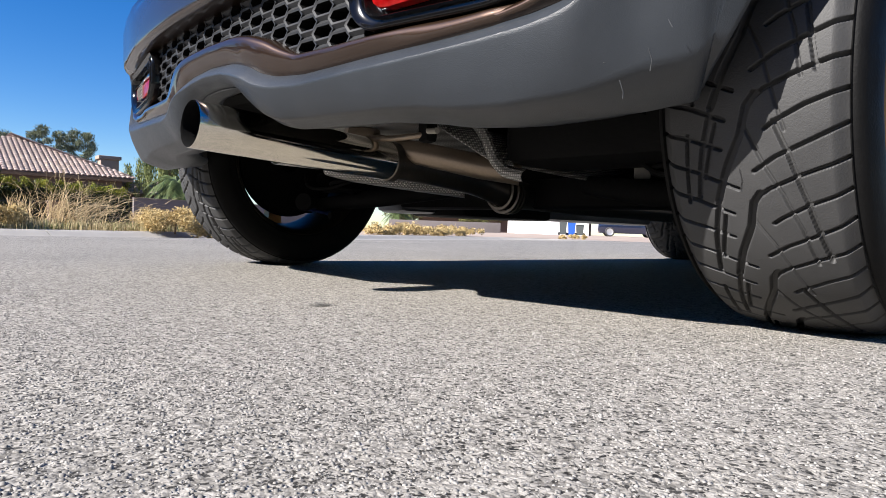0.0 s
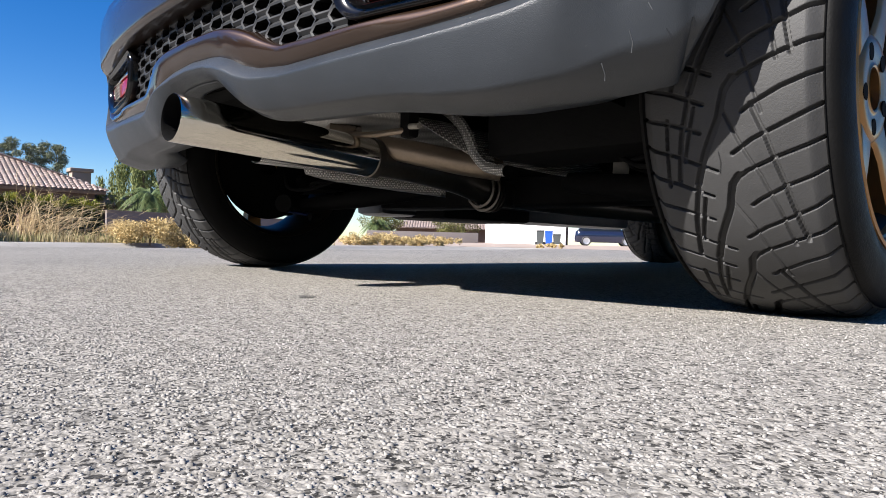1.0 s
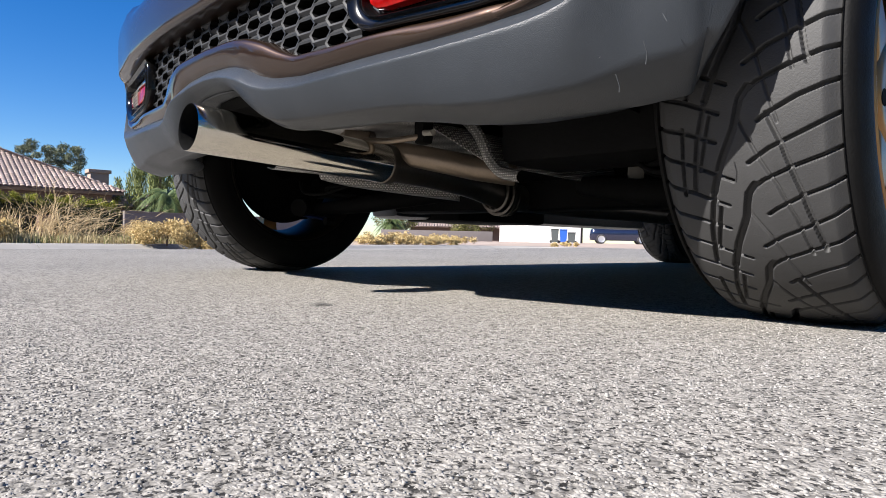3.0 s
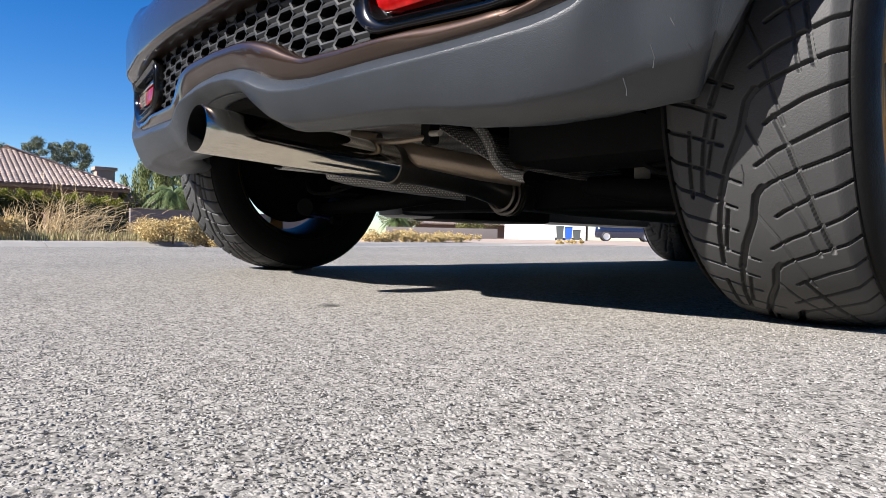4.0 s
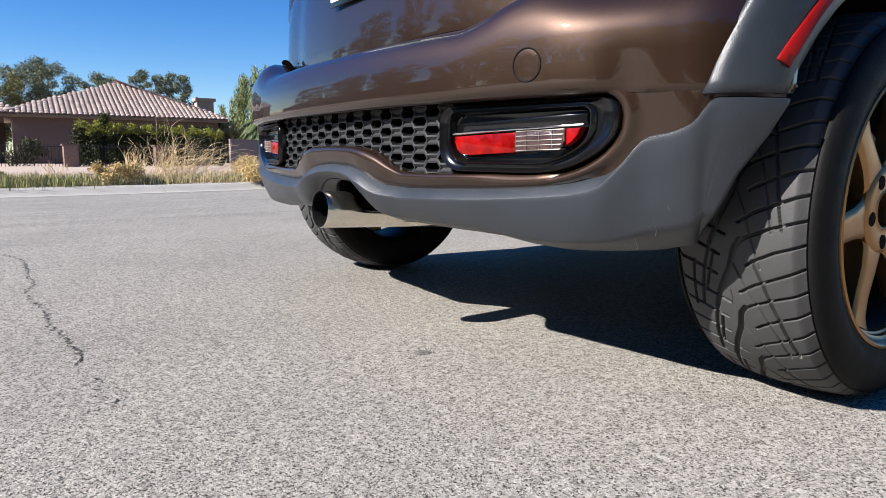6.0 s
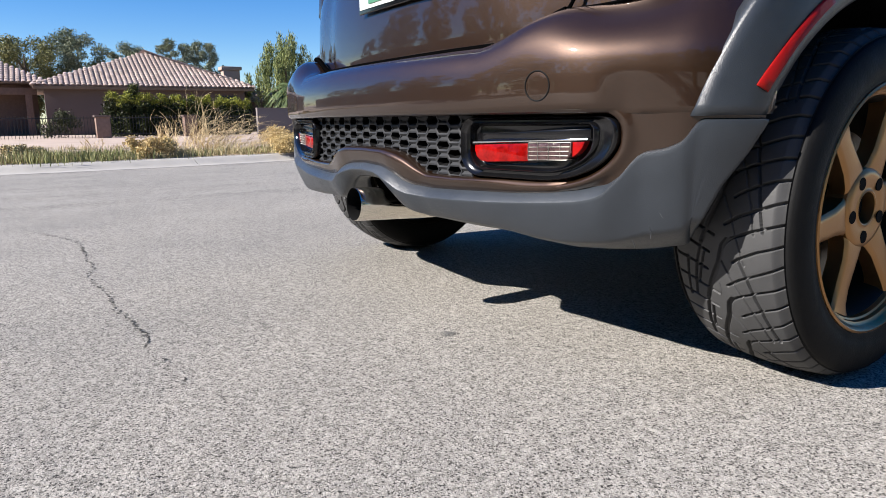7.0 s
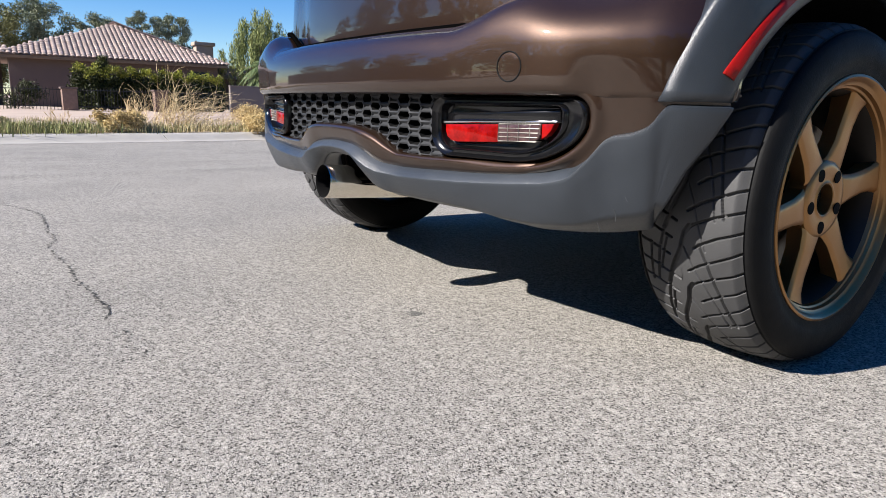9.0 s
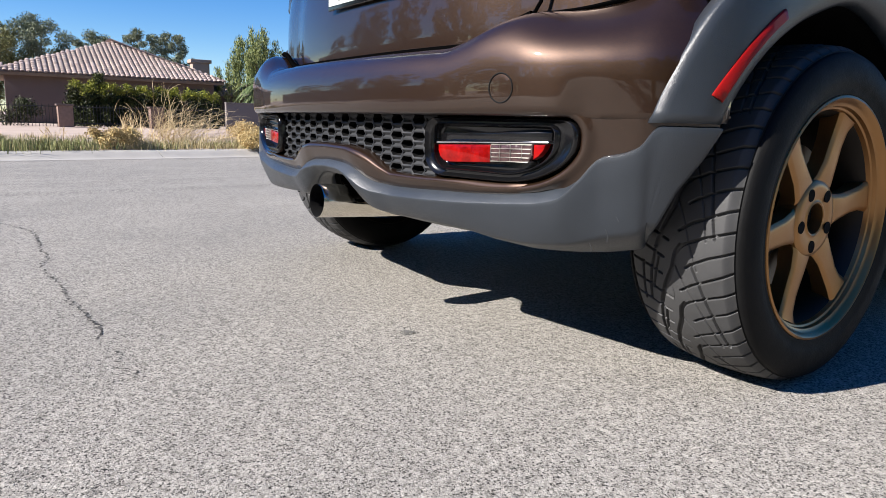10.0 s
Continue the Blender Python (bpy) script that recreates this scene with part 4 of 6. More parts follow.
    t = np.gradient(rim_line, axis=0)
    t /= np.linalg.norm(t, axis=1)[:, None]
    out = np.column_stack([-t[:, 1], t[:, 0]])
    rows = [shift([(p[0] + o[0] * k, y, p[1] + o[1] * k) for p, o in zip(rim_line, out)]) for k, y in ((-0.002, -0.104), (0.001, -0.110), (0.008, -0.113), (0.017, -0.111), (0.022, -0.103))]
    gridpart("shield_rim", rows, EMBOSS, car, "bright rolled rim of the heat shield", smooth=80, thick=0.0015)
    low_line = curve_through([(-0.27, -0.16, 0.268), (-0.235, -0.10, 0.254), (-0.17, 0.02, 0.240), (-0.09, 0.16, 0.226)], 0.012)
    rows = [shift([(x + k, y - k, z + dz) for x, y, z in low_line]) for k, dz in ((-0.012, 0.016), (0.004, 0.004), (0.010, -0.006), (0.004, -0.016), (-0.012, -0.020))]
    gridpart("shield_lip", rows, EMBOSS, car, "dimpled lower lip of the heat shield", smooth=80, thick=0.0015)
    # hanger with rubber mount
    tube("hanger_rod", curve_through(shift([(0.06, -0.27, 0.300), (0.11, -0.25, 0.297), (0.165, -0.232, 0.300), (0.178, -0.225, 0.302)]), 0.01), 0.0065, DULL, car, "steel exhaust hanger rod", sides=12, caps=True)
    part("rubber_mount", box_bm((0.03, 0.03, 0.07), (0.132, -0.200, 0.326), 0.01), MATT, car, "black rubber exhaust mount")
    tube("hanger_pin", shift([(0.195, -0.225, 0.308), (0.222, -0.226, 0.306)]), 0.006, PALE, car, "", sides=12, caps=True)


def underside():
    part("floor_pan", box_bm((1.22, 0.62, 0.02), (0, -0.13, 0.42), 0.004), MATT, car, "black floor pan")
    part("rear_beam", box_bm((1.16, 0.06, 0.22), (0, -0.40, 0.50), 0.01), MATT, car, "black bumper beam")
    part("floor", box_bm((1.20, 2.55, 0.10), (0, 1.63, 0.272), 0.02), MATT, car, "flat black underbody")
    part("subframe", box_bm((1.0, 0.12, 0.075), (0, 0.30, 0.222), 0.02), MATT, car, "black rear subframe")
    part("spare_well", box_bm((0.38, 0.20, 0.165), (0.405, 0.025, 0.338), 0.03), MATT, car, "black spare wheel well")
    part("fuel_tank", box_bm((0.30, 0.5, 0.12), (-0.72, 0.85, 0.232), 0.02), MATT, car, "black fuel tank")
    for side in (1, -1):
        tube("lower_arm", [(side * 0.70, 0.03, 0.185), (side * 0.45, 0.10, 0.205), (side * 0.22, 0.22, 0.235)], [0.016, 0.024, 0.022], MATT, car, "black lower suspension arm", sides=14, ry=[0.016, 0.026, 0.022], caps=True)
        tube("arm_bushing", [(side * 0.62, -0.025, 0.192), (side * 0.66, 0.035, 0.192)], 0.026, MATT, car, "black arm bushing", sides=20, caps=True)
        tube("arm_bolt", [(side * 0.545, 0.02, 0.153), (side * 0.545, 0.05, 0.153)], 0.012, INNER, car, "dark bolt head", sides=6, caps=True)
        tube("trailing_arm", [(side * 0.60, 0.02, 0.25), (side * 0.58, 0.30, 0.27), (side * 0.56, 0.55, 0.29)], 0.03, MATT, car, "black trailing arm", sides=14)
        tube("spring", [(side * 0.52 + 0.045 * math.cos(t), 0.06 + 0.045 * math.sin(t), 0.22 + 0.0062 * t) for t in np.linspace(0, 26, 130)], 0.006, MATT, car, "black coil spring", sides=8)
        tube("brake_hose", curve_through([(side * 0.62, -0.02, 0.27), (side * 0.58, -0.03, 0.235), (side * 0.52, 0.0, 0.232), (side * 0.45, 0.05, 0.26)], 0.012), 0.005, MATT, car, "black brake hose", sides=8)
        tube("arm_brace", [(side * 0.66, 0.0, 0.175), (side * 0.56, 0.03, 0.160)], 0.014, BLUEP, car, "blue anodised arm bracket", sides=12, ry=0.006, caps=True)
        part("sill", box_bm((0.16, 1.72, 0.24), (side * 0.80, 1.295, 0.30), 0.03), PLASTIC, car, "grey plastic sill")
    # added plates: they stop sunlight leaking past the cladding onto the tyres
    for side in (1, -1):
        part("sun_blocker", box_bm((0.20, 0.012, 0.23), (side * 0.70, -0.372, 0.445), 0.003), MATT, car, "added black plate behind the wheel arch that blocks stray sun")
    part("tag", box_bm((0.034, 0.008, 0.042), (0.368, 0.195, 0.264), 0.003, turn=pose(0, 0, 0, 0, 0, 40)), PALE, car, "pale plastic bracket")


rear_bumper()
upper_body()
for _side in (1, -1):
    for _y, _rear in ((0.0, True), (WHEELBASE, False)):
        wheel_flare(_side, _y, _rear)
        arch_liner(_side, _y)
    fog_lamp(_side)
grille()
marks()
exhaust()
underside()
wheel()


# ---- road, kerb, ground ----
KERB_LINE = curve_through([(-14.5, -26), (-11.2, -14), (-9.7, -6), (-9.15, -2.6), (-8.95, -1.1), (-8.98, 0.0), (-9.10, 1.2), (-9.40, 2.9), (-10.1, 5.5), (-11.3, 8.4), (-12.7, 11.4), (-13.6, 13.8), (-13.7, 15.8), (-12.6, 17.4), (-10, 18.2), (-4, 18.8), (8, 19.5), (20, 20), (45, 20.5)], 0.25)


ROAD_FALL = ((0.30, -0.150), (1.0, -0.130), (2.0, -0.098), (3.0, -0.064), (4.0, -0.034), (5.0, -0.012), (6.2, 0.0))


def beyond_kerb(x, y):
    """How far a place lies behind the kerb's face; negative on the road."""
    d = np.hypot(KERB_LINE[:, 0] - x, KERB_LINE[:, 1] - y)
    k = int(np.argmin(d))
    a, b = KERB_LINE[max(k - 1, 0)], KERB_LINE[min(k + 1, len(KERB_LINE) - 1)]
    t = (b - a) / np.linalg.norm(b - a)
    return float(-t[1] * (x - KERB_LINE[k, 0]) + t[0] * (y - KERB_LINE[k, 1]))


def lot_height(x, y, fine=True):
    """The dirt behind the kerb: a low rise towards the brown house, level elsewhere."""
    d = beyond_kerb(x, y)
    if d < (0.0 if fine else 0.9):
        return -0.25
    return -0.064 - 0.080 * float(smoothstep(1.0, 20, d)) + 0.20 * float(smoothstep(14, 33, y) * smoothstep(1, 12, d)) + 0.02 * math.sin(x * 1.7 + y) * math.sin(y * 1.3) * float(smoothstep(0.4, 2, d))


def ground():
    xs = np.unique(np.concatenate([np.linspace(-900, -45, 10), np.linspace(-45, 12, 90), np.linspace(12, 900, 12)]))
    ys = np.unique(np.concatenate([np.linspace(-900, -30, 10), np.linspace(-30, 50, 120), np.linspace(50, 900, 12)]))
    verts = []
    for y in ys:
        for x in xs:
            near = -60 < x < 46 and -26 < y < 60
            verts.append((x, y, lot_height(x, y, False) if near else (-0.25 if y < -26 else (0.055 if y > 33 else -0.145))))
    nc = len(xs)
    faces = [(i * nc + j, i * nc + j + 1, (i + 1) * nc + j + 1, (i + 1) * nc + j) for i in range(len(ys) - 1) for j in range(nc - 1)]
    put(mesh_object("ground", verts, faces, DIRT), None, "sandy dirt ground with sparse dry growth", kind="structure", category="ground")
    rows = []
    for off in (0.40, 0.6, 0.9, 1.5, 2.3, 3.2):
        row = []
        for i, p in enumerate(KERB_LINE):
            t = KERB_LINE[min(i + 1, len(KERB_LINE) - 1)] - KERB_LINE[max(i - 1, 0)]
            t = t / np.linalg.norm(t)
            x, y = p[0] - t[1] * off, p[1] + t[0] * off
            row.append((x, y, lot_height(x, y) + (0.012 if off < 3 else -0.06)))
        rows.append(row)
    verge = gridpart("verge", rows, DIRT, None, "bare sandy strip behind the kerb")
    tagged(verge, kind="structure", category="ground")
    # the road falls gently to the gutter: a strip along the kerb, then an even sheet
    bm = bmesh.new()
    rows = []
    for off, sink in ((0.30, 0.0), (0.55, 0.002), (1.15, 0.006)):
        row = []
        for i, p in enumerate(KERB_LINE):
            t = KERB_LINE[min(i + 1, len(KERB_LINE) - 1)] - KERB_LINE[max(i - 1, 0)]
            t = t / np.linalg.norm(t)
            z = float(np.interp(off, [q[0] for q in ROAD_FALL], [q[1] for q in ROAD_FALL]))
            row.append(bm.verts.new((p[0] + t[1] * off, p[1] - t[0] * off, z - sink)))
        rows.append(row)
    for a, b in zip(rows, rows[1:]):
        for k in range(len(a) - 1):
            bm.faces.new((a[k], b[k], b[k + 1], a[k + 1]))
    xs, ys = np.arange(-16, 45.1, 0.25), np.arange(-26, 21.1, 0.25)
    away = np.array([[-beyond_kerb(x, y) for x in xs] for y in ys])
    height = np.interp(away, [q[0] for q in ROAD_FALL], [q[1] for q in ROAD_FALL])
    made = {}

    def corner(i, j):
        if (i, j) not in made:
            made[i, j] = bm.verts.new((xs[j], ys[i], height[i, j]))
        return made[i, j]

    for i in range(len(ys) - 1):
        for j in range(len(xs) - 1):
            if away[i:i + 2, j:j + 2].min() > 0.6:
                bm.faces.new((corner(i, j), corner(i, j + 1), corner(i + 1, j + 1), corner(i + 1, j)))
    road = part("road", bm, ASPHALT, None, "worn grey chip-seal asphalt road")
    tagged(road, kind="structure", category="road")
    return road


def kerb():
    holder = tagged(new("kerb"), label="pale concrete kerb in long cast lengths with open joints", category="kerb", kind="structure")
    s = np.r_[0, np.cumsum(np.linalg.norm(np.diff(KERB_LINE, axis=0), axis=1))]
    at = lambda u: np.array([np.interp(u, s, KERB_LINE[:, k]) for k in (0, 1)])
    joint = float(s[np.argmin(np.hypot(KERB_LINE[:, 0] + 9.1, KERB_LINE[:, 1] - 1.17))])
    step = 3.05
    u = joint - step * int(joint / step)
    sec = [(z[0], z[1] - 0.150) for z in ((-0.34, -0.04), (-0.34, 0.004), (-0.06, 0.001), (0.0, 0.010), (0.06, 0.036), (0.13, 0.068), (0.18, 0.084), (0.23, 0.091), (0.40, 0.094), (0.412, 0.088), (0.415, -0.03))]
    while u + step < s[-1]:
        rows = []
        for k in np.linspace(u + 0.006, u + step - 0.006, 14):
            p = at(k)
            t = at(k + 0.5) - at(k - 0.5)
            t /= np.linalg.norm(t)
            n = np.array([-t[1], t[0]])
            rows.append([(p[0] + n[0] * a, p[1] + n[1] * a, z) for a, z in sec])
        nr, nc = len(rows), len(sec)
        faces = [(i * nc + j, i * nc + j + 1, (i + 1) * nc + j + 1, (i + 1) * nc + j) for i in range(nr - 1) for j in range(nc - 1)]
        faces += [tuple(range(nc)), tuple((nr - 1) * nc + j for j in range(nc))[::-1]]
        put(mesh_object("kerb_stone", [v for r in rows for v in r], faces, KERB, 40), holder)
        u += step


def road_height(x, y):
    return float(np.interp(-beyond_kerb(x, y), [q[0] for q in ROAD_FALL], [q[1] for q in ROAD_FALL]))


def crack(pts, width, name="crack"):
    """A ragged dark crack in the asphalt: a thin strip of broken binder."""
    rng = random.Random(5)
    line_ = curve_through(pts, 0.008)
    left, right = [], []
    for i, p in enumerate(line_):
        t = line_[min(i + 1, len(line_) - 1)] - line_[max(i - 1, 0)]
        t = t / (np.linalg.norm(t) + 1e-9)
        n = np.array([-t[1], t[0]])
        o = rng.uniform(-0.010, 0.010)
        w = width * rng.uniform(0.06, 1.25)
        left.append((p[0] + n[0] * (o + w), p[1] + n[1] * (o + w), road_height(*p) + 0.0015))
        right.append((p[0] + n[0] * (o - w), p[1] + n[1] * (o - w), road_height(*p) + 0.0015))
    ob = gridpart(name, [left, right], CRACK, None, "dark ragged crack in the asphalt")
    tagged(ob, category="crack", kind="structure")


CRACK = plain("crack_dark", (0.026, 0.025, 0.023), 0.95, vary=0.5, scale=60, grain=300, bump=0.8)
OIL = plain("oil_stain", (0.13, 0.127, 0.118), 0.7, vary=0.5, scale=40, grain=260, bump=0.6)


def stain(at, rx, ry, turn):
    """A thin smear of old oil on the stones."""
    rng = random.Random(8)
    verts, faces = [], []
    for spot_ in range(90):
        q = abs(rng.gauss(0, 0.5))
        a0 = rng.uniform(0, 6.28)
        size = rng.uniform(0.0008, 0.0036)
        c = pose(0, 0, 0, 0, 0, turn) @ Vector((rx * q * math.cos(a0), ry * q * math.sin(a0), 0))
        base = len(verts)
        z = 0.0016 + 0.00001 * spot_
        for k in range(9):
            a = 2 * math.pi * k / 9
            r = size * rng.uniform(0.55, 1.3)
            verts.append((at[0] + c.x + r * math.cos(a), at[1] + c.y + r * math.sin(a), z))
        faces.append(tuple(range(base, base + 9)))
    put(mesh_object("oil_stain", verts, faces, OIL), None, "small dark oil smear on the asphalt", category="stain", kind="structure")


# ---- plants ----
def leaf_cloud(name, centres, radii, count, size, material, parent, label="", seed=1, droop=0.0, flat=1.0, shell=0.55):
    """Many small leaves in clumps. droop: how far they hang."""
    rng = np.random.default_rng(seed)
    centres, radii = np.array(centres, float), np.array(radii, float)
    pick = rng.choice(len(centres), count, p=radii ** 2 / (radii ** 2).sum())
    v = rng.normal(size=(count, 3))
    v /= np.linalg.norm(v, axis=1)[:, None]
    r = radii[pick] * (shell + (1 - shell) * rng.random(count)) * rng.uniform(0.75, 1.12, count)
    p = centres[pick] + v * r[:, None] * (1, 1, flat)
    a = rng.normal(size=(count, 3))
    a /= np.linalg.norm(a, axis=1)[:, None]
    if droop:
        a = a * (1 - droop) + np.array((0, 0, -1.0)) * droop
        a /= np.linalg.norm(a, axis=1)[:, None]
    b = np.cross(a, rng.normal(size=(count, 3)))
    b /= np.linalg.norm(b, axis=1)[:, None]
    L = size * rng.uniform(0.6, 1.5, count)[:, None]
    W = L * (0.42 if not droop else 0.16)
    quads = np.stack([p - a * L * 0.5, p + b * W * 0.5, p + a * L * 0.5, p - b * W * 0.5], 1)
    f = np.arange(count * 4).reshape(-1, 4)
    me = bpy.data.meshes.new(name)
    me.from_pydata(quads.reshape(-1, 3), [], f)
    me.materials.append(material)
    ob = new(name, me)
    if parent is not None:
        ob.parent = parent
    return tagged(ob, label=label)


def limb(name, path, r0, r1, parent, material=None):
    p = curve_through(path, 0.25)
    return tube(name, p, list(np.linspace(r0, r1, len(p))), material or BARK, parent, "", sides=9)


def tree(x, y, z, height, width, material, label, seed, leaves=5200, size=0.16, bare=0.25, clumps=22, droop=0.0):
    leaves, size, clumps = int(leaves * 2.6), size * 0.72, clumps + 10
    rng = random.Random(seed)
    t = tagged(new("tree"), label=label, category="tree")
    t.location = (x, y, z)
    limb("trunk", [(0, 0, 0), (rng.uniform(-.1, .1), rng.uniform(-.1, .1), height * 0.4), (rng.uniform(-.3, .3), rng.uniform(-.3, .3), height * 0.8)], height * 0.028 + 0.05, 0.04, t)
    cs, rs = [], []
    for k in range(clumps):
        h = bare + (1 - bare) * (k + rng.random()) / clumps
        reach = width * 0.5 * math.sin(math.pi * min(1, 0.18 + 0.80 * (1 - (h - bare) / (1 - bare)) ** 0.8)) * rng.uniform(0.35, 1.0)
        a = k * 2.4 + rng.uniform(-0.5, 0.5)
        c = (reach * math.cos(a), reach * math.sin(a), height * h * 0.93)
        cs.append(c)
        rs.append(width * rng.uniform(0.12, 0.2))
        if k % 3 == 0:
            limb("limb", [(0, 0, c[2] * 0.7), (c[0] * 0.6, c[1] * 0.6, c[2] * 0.9), c], 0.06, 0.02, t)
    leaf_cloud("crown", cs, rs, leaves, size, material, t, "", seed, droop, 0.8, 0.35)
    return t


def willow(x, y, z, height, width, seed):
    rng = random.Random(seed)
    t = tagged(new("tree"), label="weeping willow with pale hanging foliage behind the wall", category="tree")
    t.location = (x, y, z)
    limb("trunk", [(0, 0, 0), (0.1, 0, height * 0.4), (0, 0.1, height * 0.75)], 0.2, 0.06, t)
    cs, rs = [], []
    for k in range(60):
        a = rng.uniform(0, 6.28)
        q = rng.random() ** 0.6
        top = height * (0.95 - 0.42 * q * q) * rng.uniform(0.80, 1.06)
        reach = width * 0.5 * q
        n = rng.randint(5, 13)
        for j in range(n):
            cs.append((reach * math.cos(a) + rng.uniform(-.08, .08), reach * math.sin(a) + rng.uniform(-.08, .08), top - j * 0.36))
            rs.append(max(0.14, 0.31 - 0.018 * j))
    leaf_cloud("crown", cs, rs, 40000, 0.17, LEAF_WILLOW, t, "", seed, 0.75, 1.2, 0.1)
    return t


def palm(x, y, z, height, reach, seed, label="fan palm with a bare trunk", fronds=26):
    rng = random.Random(seed)
    t = tagged(new("palm_tree"), label=label, category="palm tree")
    t.location = (x, y, z)
    limb("trunk", [(0, 0, 0), (0.05, 0.03, height * 0.5), (0.1, 0, height)], 0.22, 0.15, t)
    verts, faces = [], []
    for k in range(fronds):
        a, up = rng.uniform(0, 6.28), rng.uniform(-0.5, 1.2)
        d = Vector((math.cos(a), math.sin(a), 0))
        side = Vector((-math.sin(a), math.cos(a), 0))
        p = Vector((0.1, 0, height))
        n = 20
        for j in range(n):
            u = (j + 1) / n
            q = Vector((0.1, 0, height)) + d * reach * u * math.cos(up * 0.6) + Vector((0, 0, reach * (math.sin(up) * u - (0.75 + 0.2 * up) * u * u)))
            for sgn in (1, -1):
                tip = q + side * sgn * reach * 0.20 * math.sin(math.pi * min(1, u * 0.85 + 0.12)) + d * reach * 0.10 - Vector((0, 0, reach * 0.13))
                m = len(verts)
                verts += [p, q, tip, (p + tip) / 2]
                faces.append((m, m + 1, m + 2))
            p = q
    ob = mesh_object("crown", verts, faces, LEAF_PALM, flat=True)
    put(ob, t, "arching green fronds")
    return t


def blades(name, spots, material, label, height, width, per, lean=0.35, seed=1, spread=0.12, category="grass", kind="stuff"):
    """Tufts of thin blades as one object. spots: (x, y, z, scale)."""
    rng = np.random.default_rng(seed)
    verts, faces = [], []
    for x, y, z, k in spots:
        for _ in range(per):
            a = rng.uniform(0, 6.28)
            o = rng.normal(0, spread * k, 2)
            h = height * k * rng.uniform(0.45, 1.15)
            ln = rng.uniform(0, lean) * h
            w = width * rng.uniform(0.6, 1.3)
            bx, by = x + o[0], y + o[1]
            cx, cy = math.cos(a), math.sin(a)
            sx, sy = -cy * w, cx * w
            m = len(verts)
            verts += [(bx - sx, by - sy, z - 0.02), (bx + sx, by + sy, z - 0.02), (bx + cx * ln * 0.4 + sx * 0.7, by + cy * ln * 0.4 + sy * 0.7, z + h * 0.6), (bx + cx * ln * 0.4 - sx * 0.7, by + cy * ln * 0.4 - sy * 0.7, z + h * 0.6), (bx + cx * ln, by + cy * ln, z + h)]
            faces += [(m, m + 1, m + 2, m + 3), (m + 3, m + 2, m + 4)]
    return put(mesh_object(name, verts, faces, material, flat=True), None, label, category=category, kind=kind)


def bare_bush(x, y, z, height, seed, material=None, twigs=60, label="leafless dry desert shrub with fine twigs"):
    rng = random.Random(seed)
    t = tagged(new("shrub"), label=label, category="shrub")
    t.location = (x, y, z)
    verts, faces = [], []

    def stick(p, d, length, r, depth):
        q = p + d * length
        s = d.cross(Vector((0.3, 0.5, 0.8))).normalized() * r
        u = d.cross(s).normalized() * r
        m = len(verts)
        verts.extend([p + s, p - s * 0.5 + u, p - s * 0.5 - u, q + s * 0.5, q - s * 0.25 + u * 0.5, q - s * 0.25 - u * 0.5])
        faces.extend([(m, m + 1, m + 4, m + 3), (m + 1, m + 2, m + 5, m + 4), (m + 2, m, m + 3, m + 5)])
        if depth:
            for _ in range(3):
                dd = (d + Vector((rng.uniform(-1, 1), rng.uniform(-1, 1), rng.uniform(-.25, .7))) * 0.55).normalized()
                stick(p + d * length * rng.uniform(0.45, 1.0), dd, length * rng.uniform(0.45, 0.75), r * 0.62, depth - 1)

    for k in range(max(4, twigs // 8)):
        a = rng.uniform(0, 6.28)
        d = Vector((math.cos(a) * rng.uniform(0.1, 0.8), math.sin(a) * rng.uniform(0.1, 0.8), 1)).normalized()
        stick(Vector((rng.uniform(-.1, .1), rng.uniform(-.1, .1), 0)), d, height * rng.uniform(0.4, 0.62), 0.010 * height + 0.003, 3)
    put(mesh_object("branchwork", verts, faces, material or TWIG, flat=True), t)
    return t


def stick_bush(x, y, z, height, spread, seed):
    """A dead tumble of long pale stalks, fanning from the ground and arching over."""
    rng = random.Random(seed)
    t = tagged(new("shrub"), label="dead golden shrub of long arching stalks", category="shrub")
    t.location = (x, y, z)
    verts, faces = [], []

    def stalk(p, d, length, r, bend, twigs):
        n, q = 6, Vector(p)
        ring = None
        for k in range(n + 1):
            s = d.cross(Vector((0.4, 0.3, 0.7))).normalized() * r * (1 - 0.75 * k / n)
            u = d.cross(s).normalized() * s.length
            m = len(verts)
            verts.extend([q + s, q - s * 0.5 + u, q - s * 0.5 - u])
            if ring is not None:
                faces.extend([(ring + a, ring + (a + 1) % 3, m + (a + 1) % 3, m + a) for a in range(3)])
            ring = m
            if twigs and k > 1 and rng.random() < 0.8:
                dd = (d + Vector((rng.uniform(-1, 1), rng.uniform(-1, 1), rng.uniform(-.4, .8))) * 0.7).normalized()
                stalk(q, dd, length * rng.uniform(0.2, 0.4), r * 0.6, bend, False)
                ring = m
            d = (d + Vector((bend[0], bend[1], -0.10)) * rng.uniform(0.4, 1.4)).normalized()
            q = q + d * (length / n)

    for k in range(85):
        a = rng.uniform(0, 6.28)
        o = Vector((math.cos(a), math.sin(a), 0)) * spread * rng.random() ** 0.7
        lean = rng.uniform(0.1, 0.9)
        d = Vector((o.x / spread * lean + rng.uniform(-.3, .3), o.y / spread * lean + rng.uniform(-.3, .5), 1)).normalized()
        stalk(o, d, height * rng.uniform(0.6, 1.25), 0.0042, (rng.uniform(-.15, .15), rng.uniform(-.05, .25)), True)
    put(mesh_object("branchwork", verts, faces, TWIG, flat=True), t)
    return t


